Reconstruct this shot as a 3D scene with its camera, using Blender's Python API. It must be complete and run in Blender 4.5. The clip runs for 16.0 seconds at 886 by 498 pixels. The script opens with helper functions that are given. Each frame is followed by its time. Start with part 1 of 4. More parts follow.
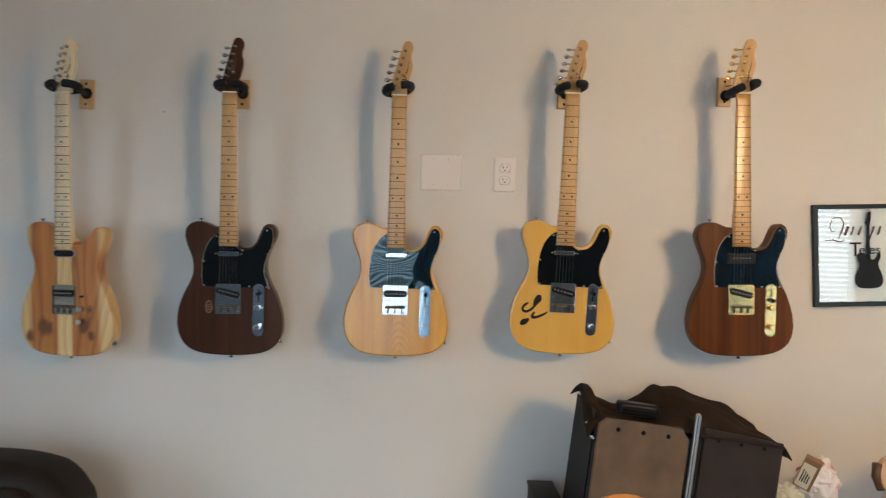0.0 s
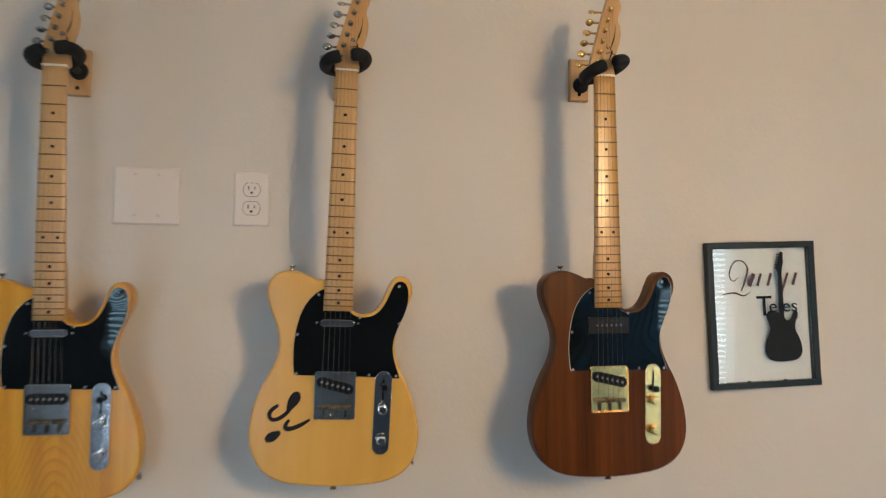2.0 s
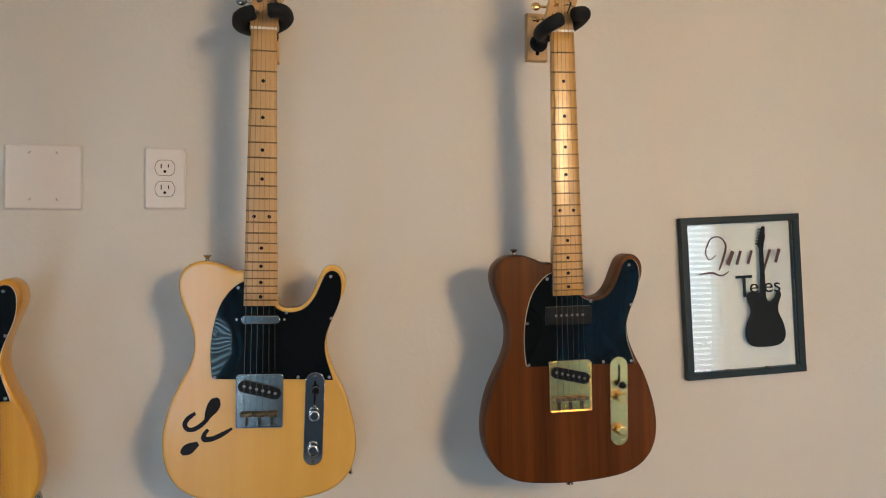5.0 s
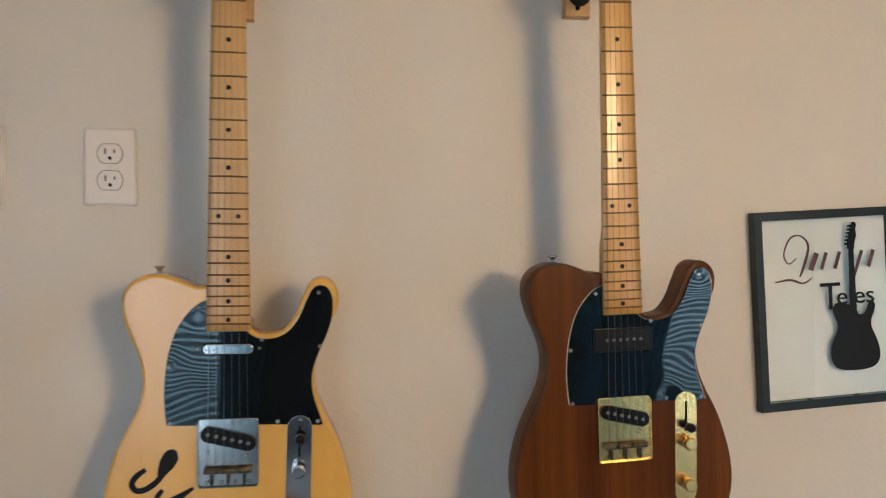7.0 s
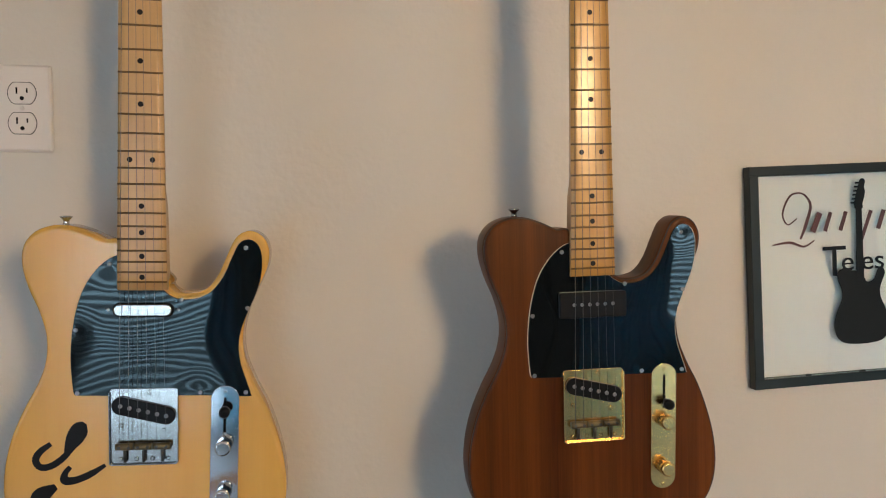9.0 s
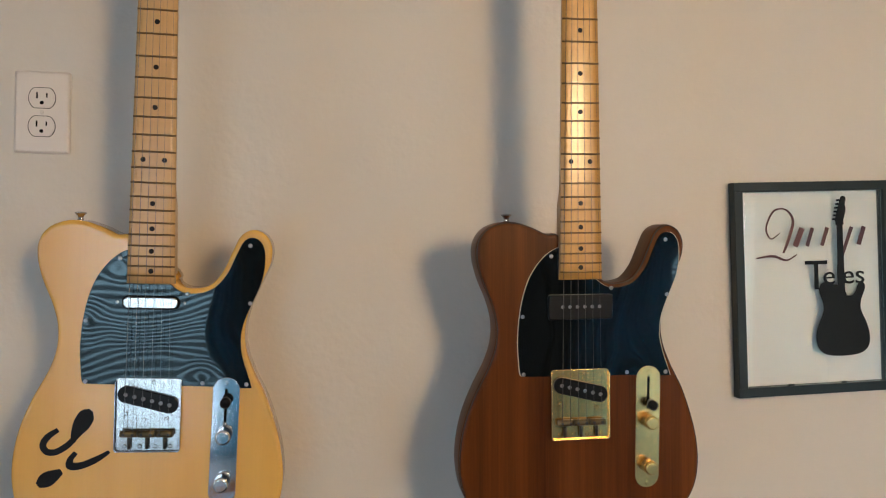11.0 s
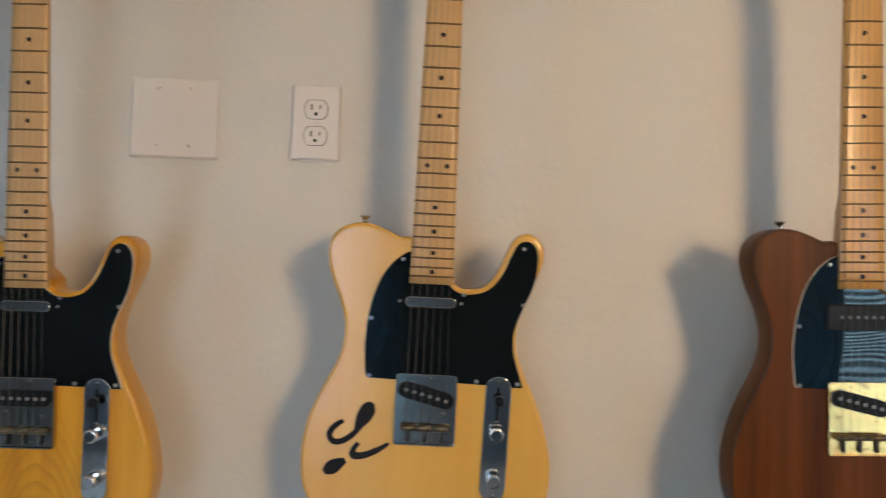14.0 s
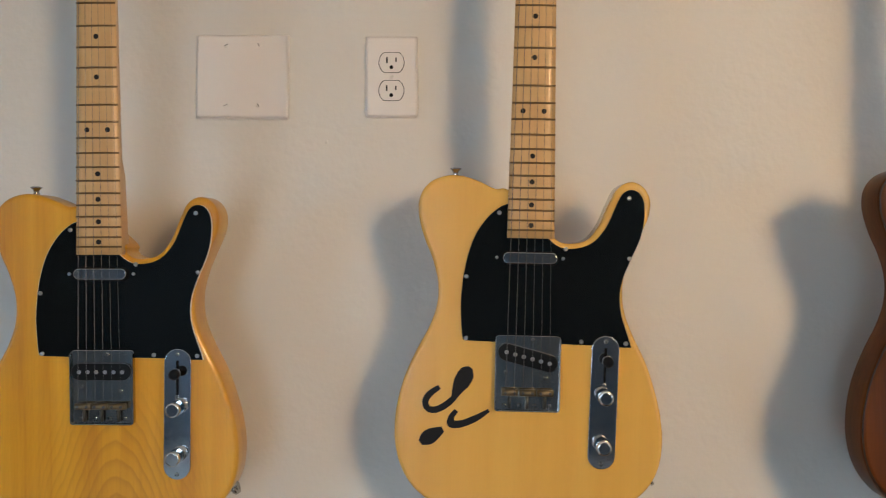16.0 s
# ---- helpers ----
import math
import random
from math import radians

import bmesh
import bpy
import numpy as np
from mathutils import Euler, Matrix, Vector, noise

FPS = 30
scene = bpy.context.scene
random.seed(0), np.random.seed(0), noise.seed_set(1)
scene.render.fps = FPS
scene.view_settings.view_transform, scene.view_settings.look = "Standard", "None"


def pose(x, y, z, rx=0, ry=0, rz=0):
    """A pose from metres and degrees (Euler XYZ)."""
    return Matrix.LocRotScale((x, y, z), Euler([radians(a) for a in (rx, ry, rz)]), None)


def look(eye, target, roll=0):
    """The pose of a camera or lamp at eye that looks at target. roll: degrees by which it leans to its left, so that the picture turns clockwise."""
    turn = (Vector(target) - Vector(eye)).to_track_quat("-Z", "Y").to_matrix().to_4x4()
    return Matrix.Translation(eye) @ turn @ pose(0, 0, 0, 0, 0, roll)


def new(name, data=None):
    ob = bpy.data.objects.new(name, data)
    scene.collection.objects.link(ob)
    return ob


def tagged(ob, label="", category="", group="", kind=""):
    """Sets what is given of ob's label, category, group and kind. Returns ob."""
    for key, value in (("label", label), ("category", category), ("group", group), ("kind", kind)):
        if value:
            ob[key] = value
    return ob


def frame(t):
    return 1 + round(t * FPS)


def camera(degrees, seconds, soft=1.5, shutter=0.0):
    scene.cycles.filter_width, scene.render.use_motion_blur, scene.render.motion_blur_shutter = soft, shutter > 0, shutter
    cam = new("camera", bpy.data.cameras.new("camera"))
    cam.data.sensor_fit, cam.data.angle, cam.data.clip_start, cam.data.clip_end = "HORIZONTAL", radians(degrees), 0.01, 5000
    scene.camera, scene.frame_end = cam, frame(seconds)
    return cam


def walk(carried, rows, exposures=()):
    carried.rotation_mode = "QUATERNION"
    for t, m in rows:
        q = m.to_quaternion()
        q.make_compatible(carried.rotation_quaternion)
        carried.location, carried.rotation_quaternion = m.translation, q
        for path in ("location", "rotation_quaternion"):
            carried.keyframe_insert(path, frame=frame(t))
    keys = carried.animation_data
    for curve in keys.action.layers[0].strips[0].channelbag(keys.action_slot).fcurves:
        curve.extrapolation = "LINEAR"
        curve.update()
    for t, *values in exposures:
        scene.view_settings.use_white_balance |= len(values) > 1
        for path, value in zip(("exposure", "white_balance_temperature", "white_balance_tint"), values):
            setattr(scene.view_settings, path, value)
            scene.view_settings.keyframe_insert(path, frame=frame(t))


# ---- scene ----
cam = camera(60.3, 16.0, 1.1, 0.45)
PATH = [
    (0, (-0.026, -0.07, 1.577), (-0.004, 1.93, 1.59), 1.7),
    (0.5, (0.033, 0.066, 1.561), (0.183, 2.06, 1.594), 0.8),
    (1, (0.21, 0.303, 1.587), (0.462, 2.287, 1.63), -0.2),
    (1.5, (0.287, 0.529, 1.601), (0.559, 2.507, 1.712), -0.1),
    (2, (0.343, 0.789, 1.643), (0.656, 2.76, 1.769), 0.7),
    (2.5, (0.416, 0.981, 1.682), (0.657, 2.965, 1.77), 1.8),
    (3, (0.387, 0.998, 1.653), (0.61, 2.979, 1.822), 1.3),
    (3.5, (0.404, 0.98, 1.658), (0.676, 2.959, 1.77), 1.3),
    (4, (0.447, 0.96, 1.665), (0.78, 2.931, 1.718), 0.1),
    (4.2, (0.451, 0.94, 1.683), (0.795, 2.909, 1.746), -0.3),
    (6.3, (0.474, 1.064, 1.699), (0.766, 3.042, 1.653), -0.2),
    (6.5, (0.474, 1.117, 1.71), (0.751, 3.097, 1.67), -0.3),
    (7, (0.492, 1.239, 1.726), (0.817, 3.213, 1.713), -0.5),
    (7.5, (0.567, 1.304, 1.708), (0.917, 3.273, 1.677), -0.1),
    (8, (0.591, 1.34, 1.699), (0.876, 3.318, 1.62), -0.5),
    (8.2, (0.595, 1.346, 1.705), (0.876, 3.324, 1.609), -0.8),
    (10.3, (0.597, 1.341, 1.66), (0.889, 3.32, 1.666), 1.3),
    (10.5, (0.598, 1.332, 1.666), (0.898, 3.309, 1.674), 1.1),
    (11, (0.598, 1.299, 1.656), (0.877, 3.279, 1.669), 0.9),
    (11.5, (0.589, 1.303, 1.64), (0.854, 3.286, 1.648), 1.0),
    (12, (0.56, 1.324, 1.633), (0.811, 3.308, 1.654), 1.1),
    (12.5, (0.554, 1.334, 1.631), (0.789, 3.32, 1.666), 1.2),
    (13, (0.557, 1.337, 1.627), (0.762, 3.326, 1.671), 1.7),
    (13.5, (0.499, 1.322, 1.623), (0.605, 3.319, 1.673), 2.0),
    (14, (0.391, 1.296, 1.636), (0.387, 3.295, 1.684), 1.9),
    (14.5, (0.321, 1.294, 1.617), (0.28, 3.293, 1.655), 1.8),
    (15, (0.315, 1.31, 1.586), (0.262, 3.309, 1.625), 1.3),
    (15.5, (0.344, 1.363, 1.582), (0.248, 3.36, 1.638), 0.6),
    (16, (0.293, 1.361, 1.586), (0.246, 3.361, 1.619), 0.3),
]
EXPOSURES = [(0, -0.1), (2, -0.32), (3.5, -0.28), (12.5, -0.32), (13.5, -0.24), (14.5, -0.12), (16, -0.08)]
walk(cam, [(t, look(eye, target, roll)) for t, eye, target, roll in PATH], EXPOSURES)

# ---- light: cool daylight through three windows, one warm lamp ----
world = bpy.data.worlds.new("world")
scene.world = world
world.use_nodes = True
wn = world.node_tree.nodes
sky = wn.new("ShaderNodeTexSky")
sky.sky_type, sky.sun_disc, sky.sun_elevation, sky.sun_rotation = "NISHITA", False, radians(38), radians(150)
world.node_tree.links.new(sky.outputs[0], wn["Background"].inputs[0])
wn["Background"].inputs[1].default_value = 0.1

DAY = (0.64, 0.82, 1.0)
WALL = 2.42          # the face of the wall that carries the guitars
BACK, LEFT, RIGHT, CEIL = -1.8, -2.7, 4.3, 2.62


def day_lamp(name, size_x, size_z, m, watts):
    data = bpy.data.lights.new(name, "AREA")
    data.shape, data.size, data.size_y, data.energy, data.color = "RECTANGLE", size_x, size_z, watts, DAY
    ob = new(name, data)
    ob.matrix_world = m
    return ob


day_lamp("daylight_back", 1.35, 2.15, pose(-0.49, BACK - 0.30, 1.07, 90, 0, 0), 124)
day_lamp("daylight_back", 1.65, 2.15, pose(2.96, BACK - 0.30, 1.07, 90, 0, 0), 155)
day_lamp("daylight_side", 1.1, 1.4, pose(LEFT - 0.25, -0.2, 1.5, 90, 0, -90), 105)


# ---- materials ----
def mat(name, color=(0.5, 0.5, 0.5), rough=0.5, metal=0.0, coat=0.0, spec=0.5):
    m = bpy.data.materials.new(name)
    m.use_nodes = True
    b = m.node_tree.nodes["Principled BSDF"]
    b.inputs["Base Color"].default_value = (*color, 1)
    b.inputs["Roughness"].default_value = rough
    b.inputs["Metallic"].default_value = metal
    b.inputs["Coat Weight"].default_value = coat
    b.inputs["Coat Roughness"].default_value = 0.16
    b.inputs["Specular IOR Level"].default_value = spec
    return m


def node(m, kind, **values):
    n = m.node_tree.nodes.new(kind)
    for key, value in values.items():
        n.inputs[key].default_value = value
    return n


def join(m, a, b):
    m.node_tree.links.new(a, b)


def bsdf(m):
    return m.node_tree.nodes["Principled BSDF"]


def ramp(m, source, stops):
    r = m.node_tree.nodes.new("ShaderNodeValToRGB")
    while len(r.color_ramp.elements) < len(stops):
        r.color_ramp.elements.new(0.5)
    for e, (p, c) in zip(r.color_ramp.elements, stops):
        e.position, e.color = p, (*c, 1)
    join(m, source, r.inputs[0])
    return r.outputs[0]


def coords(m, scale=(1, 1, 1), shift=(0, 0, 0)):
    tc = m.node_tree.nodes.new("ShaderNodeTexCoord")
    mp = node(m, "ShaderNodeMapping", Scale=scale, Location=shift)
    join(m, tc.outputs["Object"], mp.inputs[0])
    return mp.outputs[0]


def bump(m, source, strength, distance):
    b = node(m, "ShaderNodeBump", Strength=strength, Distance=distance)
    join(m, source, b.inputs["Height"])
    join(m, b.outputs[0], bsdf(m).inputs["Normal"])


def mixed(m, fac, a, b, kind="MIX"):
    n = m.node_tree.nodes.new("ShaderNodeMix")
    n.data_type, n.blend_type = "RGBA", kind
    for value, socket in ((fac, n.inputs[0]), (a, n.inputs[6]), (b, n.inputs[7])):
        if isinstance(value, (int, float)):
            socket.default_value = value
        elif isinstance(value, tuple):
            socket.default_value = (*value, 1)
        else:
            join(m, value, socket)
    return n.outputs[2]


def wood(name, dark, mid, light, rough=0.3, coat=0.6, rings=9.0, stretch=0.10, pores=0.3, shift=(0, 0, 0), figure=0.5, band=1.6, spec=0.4):
    """Flat-sawn wood: nested growth rings that run along z, soft colour drift, fine fibre."""
    m = mat(name, mid, rough, 0, coat, spec)
    n = node(m, "ShaderNodeTexNoise", Scale=5.5, Detail=1.6, Roughness=0.35)
    n.inputs["Distortion"].default_value = 0.25
    join(m, coords(m, (1, 1, stretch), shift), n.inputs["Vector"])
    times = node(m, "ShaderNodeMath")
    times.operation = "MULTIPLY"
    times.inputs[1].default_value = rings
    join(m, n.outputs["Fac"], times.inputs[0])
    turn = node(m, "ShaderNodeMath")
    turn.operation = "FRACT"
    join(m, times.outputs[0], turn.inputs[0])
    drift = node(m, "ShaderNodeTexNoise", Scale=8.0, Detail=5.0, Roughness=0.6)
    join(m, coords(m, (band, band, stretch * 1.3), shift), drift.inputs["Vector"])
    fibre = node(m, "ShaderNodeTexNoise", Scale=100.0, Detail=5.0, Roughness=0.65)
    join(m, coords(m, (4, 4, 0.10), shift), fibre.inputs["Vector"])
    ring = ramp(m, turn.outputs[0], [(0.0, mid), (0.45, light), (0.80, mid), (0.95, dark), (1.0, mid)])
    base = mixed(m, figure, ramp(m, drift.outputs["Fac"], [(0.36, dark), (0.5, mid), (0.64, light)]), ring)
    base = mixed(m, pores, base, ramp(m, fibre.outputs["Fac"], [(0.32, tuple(c * 0.6 for c in dark)), (0.52, mid), (0.75, light)]))
    join(m, base, bsdf(m).inputs["Base Color"])
    bump(m, fibre.outputs["Fac"], 0.05, 0.0006)
    return m


def painted_wall(name, color, grain=0.5):
    m = mat(name, color, 0.55, 0, 0, 0.4)
    at = coords(m)
    big = node(m, "ShaderNodeTexNoise", Scale=1.6, Detail=3.0)
    join(m, at, big.inputs["Vector"])
    join(m, ramp(m, big.outputs["Fac"], [(0.3, tuple(c * 0.95 for c in color)), (0.7, tuple(min(1, c * 1.03) for c in color))]), bsdf(m).inputs["Base Color"])
    peel = node(m, "ShaderNodeTexNoise", Scale=95.0, Detail=3.0, Roughness=0.5)
    join(m, at, peel.inputs["Vector"])
    lump = node(m, "ShaderNodeTexNoise", Scale=28.0, Detail=2.0)
    join(m, at, lump.inputs["Vector"])
    add = m.node_tree.nodes.new("ShaderNodeMath")
    join(m, peel.outputs["Fac"], add.inputs[0])
    join(m, lump.outputs["Fac"], add.inputs[1])
    bump(m, add.outputs[0], grain, 0.0022)
    return m


def metal(name, color, rough, smear=0.1):
    m = mat(name, color, rough, 1.0)
    n = node(m, "ShaderNodeTexNoise", Scale=160.0, Detail=4.0)
    join(m, coords(m), n.inputs["Vector"])
    r = m.node_tree.nodes.new("ShaderNodeMapRange")
    r.inputs[1].default_value, r.inputs[2].default_value = 0.3, 0.75
    r.inputs[3].default_value, r.inputs[4].default_value = rough * 0.92, rough + smear
    join(m, n.outputs["Fac"], r.inputs[0])
    join(m, r.outputs[0], bsdf(m).inputs["Roughness"])
    wave = node(m, "ShaderNodeTexNoise", Scale=20.0, Detail=0.0)
    join(m, coords(m), wave.inputs["Vector"])
    bump(m, wave.outputs["Fac"], 0.10, 0.0015)
    return m


# Where the guard is screwed down, about the bridge, in metres.
GUARD_SCREWS = ((-0.0375, 0.213), (-0.0755, 0.136), (-0.0745, 0.062), (0.0425, 0.171), (0.1185, 0.161), (0.1165, 0.233), (0.1165, 0.0595), (0.0635, 0.0605))


def guard_plastic():
    """Glossy black sheet plastic, dimpled round its screws and never quite flat, so that what it mirrors is wavy."""
    m = mat("black_guard_plastic", (0.005, 0.006, 0.0065), 0.03, 0, 0, 0.36)
    # Blue-green tint put into the reflection to cool the mirrored windows; bare plastic mirrors neutrally.
    bsdf(m).inputs["Specular Tint"].default_value = (0.70, 0.95, 1.0, 1)
    n = node(m, "ShaderNodeTexNoise", Scale=7.5, Detail=0.4, Roughness=0.4)
    join(m, coords(m, (1, 1, 1.4)), n.inputs["Vector"])
    height = n.outputs["Fac"]
    tc = m.node_tree.nodes.new("ShaderNodeTexCoord")
    for sx, sz in (GUARD_SCREWS[0], GUARD_SCREWS[1], GUARD_SCREWS[7], GUARD_SCREWS[5]):
        d = m.node_tree.nodes.new("ShaderNodeVectorMath")
        d.operation = "DISTANCE"
        join(m, tc.outputs["Object"], d.inputs[0])
        d.inputs[1].default_value = (sx, -0.0024, -0.648 + sz)
        r = m.node_tree.nodes.new("ShaderNodeMapRange")
        r.interpolation_type = "SMOOTHSTEP"
        r.inputs[1].default_value, r.inputs[2].default_value = -0.012, 0.034
        r.inputs[3].default_value, r.inputs[4].default_value = 0.0, 0.16
        join(m, d.outputs["Value"], r.inputs[0])
        add = m.node_tree.nodes.new("ShaderNodeMath")
        join(m, height, add.inputs[0])
        join(m, r.outputs[0], add.inputs[1])
        height = add.outputs[0]
    bump(m, height, 0.42, 0.004)
    return m


WALLPAINT = painted_wall("beige_wall_paint", (0.605, 0.56, 0.508), 0.32)
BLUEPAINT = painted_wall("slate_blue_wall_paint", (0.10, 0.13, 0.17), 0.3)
PLAINWHITE = painted_wall("white_ceiling_paint", (0.78, 0.77, 0.75), 0.3)
CARPET = painted_wall("grey_blue_carpet", (0.47, 0.47, 0.48), 1.0)
TRIMWHITE = mat("white_trim_paint", (0.78, 0.77, 0.74), 0.35)
SLAT = mat("white_blind_slat", (0.62, 0.64, 0.65), 0.45)
through_slat = SLAT.node_tree.nodes.new("ShaderNodeBsdfTranslucent")
through_slat.inputs[0].default_value = (0.80, 0.86, 0.88, 1)
slat_mix = SLAT.node_tree.nodes.new("ShaderNodeMixShader")
slat_mix.inputs[0].default_value = 0.08
join(SLAT, bsdf(SLAT).outputs[0], slat_mix.inputs[1])
join(SLAT, through_slat.outputs[0], slat_mix.inputs[2])
join(SLAT, slat_mix.outputs[0], SLAT.node_tree.nodes["Material Output"].inputs[0])
SCREWSTEEL = mat("dull_screw_steel", (0.30, 0.30, 0.29), 0.35, 1.0)
IVORY = mat("ivory_plate_plastic", (0.69, 0.625, 0.58), 0.3)
SLOT = mat("dark_slot", (0.006, 0.006, 0.006), 0.8, 0, 0, 0.08)
MAPLE = wood("maple_lacquered", (0.37, 0.19, 0.065), (0.49, 0.28, 0.108), (0.58, 0.36, 0.16), 0.32, 0.3, 6, 0.08, 0.15, figure=0.35)
MAPLE_PALE = wood("maple_raw_pale", (0.66, 0.48, 0.27), (0.74, 0.57, 0.35), (0.80, 0.64, 0.42), 0.4, 0.2, 6, 0.08, 0.12, figure=0.3)
MAPLE_WARM = wood("maple_aged_amber", (0.36, 0.165, 0.040), (0.50, 0.26, 0.072), (0.60, 0.34, 0.11), 0.30, 0.45, 6, 0.12, 0.18, figure=0.4)
ASH = wood("ash_natural_amber", (0.40, 0.145, 0.004), (0.55, 0.245, 0.008), (0.64, 0.32, 0.022), 0.28, 0.45, 8, 0.10, 0.12, (0.31, 0, 0.07), 0.25, band=2.4)
BUTTER = wood("butterscotch_blonde", (0.58, 0.305, 0.056), (0.62, 0.34, 0.066), (0.65, 0.37, 0.078), 0.25, 0.9, 4, 0.08, 0.05, figure=0.3)
MAHOGANY = wood("mahogany_oiled", (0.040, 0.0098, 0.0018), (0.088, 0.0232, 0.0042), (0.160, 0.0470, 0.0092), 0.34, 0.04, 5, 0.03, 0.24, (0.12, 0, 0.2), figure=0.18, band=3.0, spec=0.10)
EDGEBROWN = mat("dark_brown_edge", (0.012, 0.0045, 0.0025), 0.3)
WALNUT = wood("walnut_dark_gloss", (0.022, 0.0070, 0.0022), (0.040, 0.0130, 0.0042), (0.064, 0.0215, 0.0070), 0.30, 0.12, 8, 0.06, 0.25, figure=0.3, band=5.0, spec=0.18)
OAKBLOCK = wood("oak_block", (0.36, 0.19, 0.075), (0.48, 0.28, 0.12), (0.56, 0.35, 0.17), 0.45, 0.1)
CHAIRWOOD = wood("chair_maple", (0.42, 0.22, 0.10), (0.54, 0.32, 0.17), (0.62, 0.40, 0.23), 0.35, 0.4)
ORANGEWOOD = wood("orange_varnished_wood", (0.42, 0.15, 0.03), (0.55, 0.22, 0.05), (0.62, 0.28, 0.08), 0.25, 0.8)


def cathedral(m, x0, z0, dark, strength):
    """Nested flat-sawn arches laid over a board's colour, their tip at (x0, z0)."""
    tc = m.node_tree.nodes.new("ShaderNodeTexCoord")
    xyz = m.node_tree.nodes.new("ShaderNodeSeparateXYZ")
    warp = node(m, "ShaderNodeTexNoise", Scale=22.0, Detail=3.0, Roughness=0.55)
    join(m, coords(m, (1, 1, 0.35)), warp.inputs["Vector"])
    shake = m.node_tree.nodes.new("ShaderNodeVectorMath")
    shake.operation = "MULTIPLY_ADD"
    shake.inputs[1].default_value = (0.020, 0, 0.030)
    join(m, warp.outputs["Color"], shake.inputs[0])
    join(m, tc.outputs["Object"], shake.inputs[2])
    join(m, shake.outputs[0], xyz.inputs[0])

    def math_node(kind, a, b):
        n = m.node_tree.nodes.new("ShaderNodeMath")
        n.operation = kind
        for value, socket in ((a, n.inputs[0]), (b, n.inputs[1])):
            if isinstance(value, (int, float)):
                socket.default_value = value
            else:
                join(m, value, socket)
        return n.outputs[0]
    across = math_node("SUBTRACT", xyz.outputs[0], x0 + 0.010)
    bow = math_node("POWER", math_node("ABSOLUTE", across, 0.0), 1.6)
    phase = math_node("ADD", math_node("SUBTRACT", xyz.outputs[2], z0 + 0.015), math_node("MULTIPLY", bow, 9.0))
    turns = math_node("FRACT", math_node("MULTIPLY", phase, 42.0), 0.0)
    line = ramp(m, turns, [(0.0, (0, 0, 0)), (0.45, (0.12, 0.12, 0.12)), (0.86, (1, 1, 1)), (1.0, (0, 0, 0))])
    old = bsdf(m).inputs["Base Color"].links[0].from_socket
    fac = m.node_tree.nodes.new("ShaderNodeMath")
    fac.operation = "MULTIPLY"
    fac.inputs[1].default_value = strength
    near = m.node_tree.nodes.new("ShaderNodeMapRange")
    near.interpolation_type = "SMOOTHSTEP"
    near.inputs[1].default_value, near.inputs[2].default_value = 0.03, 0.13
    near.inputs[3].default_value, near.inputs[4].default_value = 1.0, 0.08
    far = m.node_tree.nodes.new("ShaderNodeVectorMath")
    far.operation = "DISTANCE"
    far.inputs[1].default_value = (x0, 0.0, z0 - 0.045)
    join(m, tc.outputs["Object"], far.inputs[0])
    join(m, far.outputs["Value"], near.inputs[0])
    join(m, math_node("MULTIPLY", line, near.outputs[0]), fac.inputs[0])
    join(m, mixed(m, fac.outputs[0], old, dark), bsdf(m).inputs["Base Color"])


cathedral(ASH, 0.015, -0.69, (0.34, 0.135, 0.008), 0.5)
GUARD = guard_plastic()
GUARDEDGE = mat("cream_ply_edge", (0.62, 0.55, 0.42), 0.4)
BLACKPLASTIC = mat("black_plastic", (0.007, 0.007, 0.008), 0.3, 0, 0, 0.15)
RUBBER = mat("black_foam_rubber", (0.010, 0.011, 0.012), 0.75, 0, 0, 0.25)
CHROME = metal("chrome", (0.66, 0.66, 0.66), 0.07, 0.05)
NICKEL = metal("polished_nickel_plate", (0.43, 0.425, 0.405), 0.15, 0.02)
STRIPSTEEL = metal("worn_bright_steel", (0.50, 0.49, 0.47), 0.34, 0.06)
SATIN = metal("brushed_chrome_cover", (0.42, 0.42, 0.42), 0.13, 0.01)
GOLD = metal("gold_plate", (0.76, 0.51, 0.20), 0.20, 0.03)
# Saddle brass: the shade over the bridge is put into its dark colour.
BRASS = metal("shaded_saddle_brass", (0.20, 0.15, 0.085), 0.35)
STEEL = metal("pole_steel", (0.30, 0.29, 0.28), 0.35)
DARKSTEEL = metal("dark_bridge_steel", (0.10, 0.095, 0.085), 0.38)
STRING = metal("tarnished_string_steel", (0.13, 0.125, 0.12), 0.42)
FRETWIRE = metal("brassy_fret_wire", (0.19, 0.115, 0.05), 0.38)
BONE = mat("bone_nut", (0.78, 0.74, 0.62), 0.4)
DOTBLACK = mat("black_inlay", (0.012, 0.009, 0.007), 0.45, 0, 0, 0.15)
INK = mat("black_ink", (0.006, 0.006, 0.007), 0.55, 0, 0, 0.2)
FRAMEBLACK = mat("black_frame_lacquer", (0.011, 0.020, 0.024), 0.4, 0, 0, 0.3)
DECALRED = mat("plum_decal", (0.10, 0.048, 0.055), 0.5, 0, 0, 0.2)
DECALBLACK = mat("black_decal", (0.010, 0.013, 0.016), 0.5, 0, 0, 0.15)
CARDWHITE = mat("pale_backing_card", (0.74, 0.73, 0.71), 0.6)


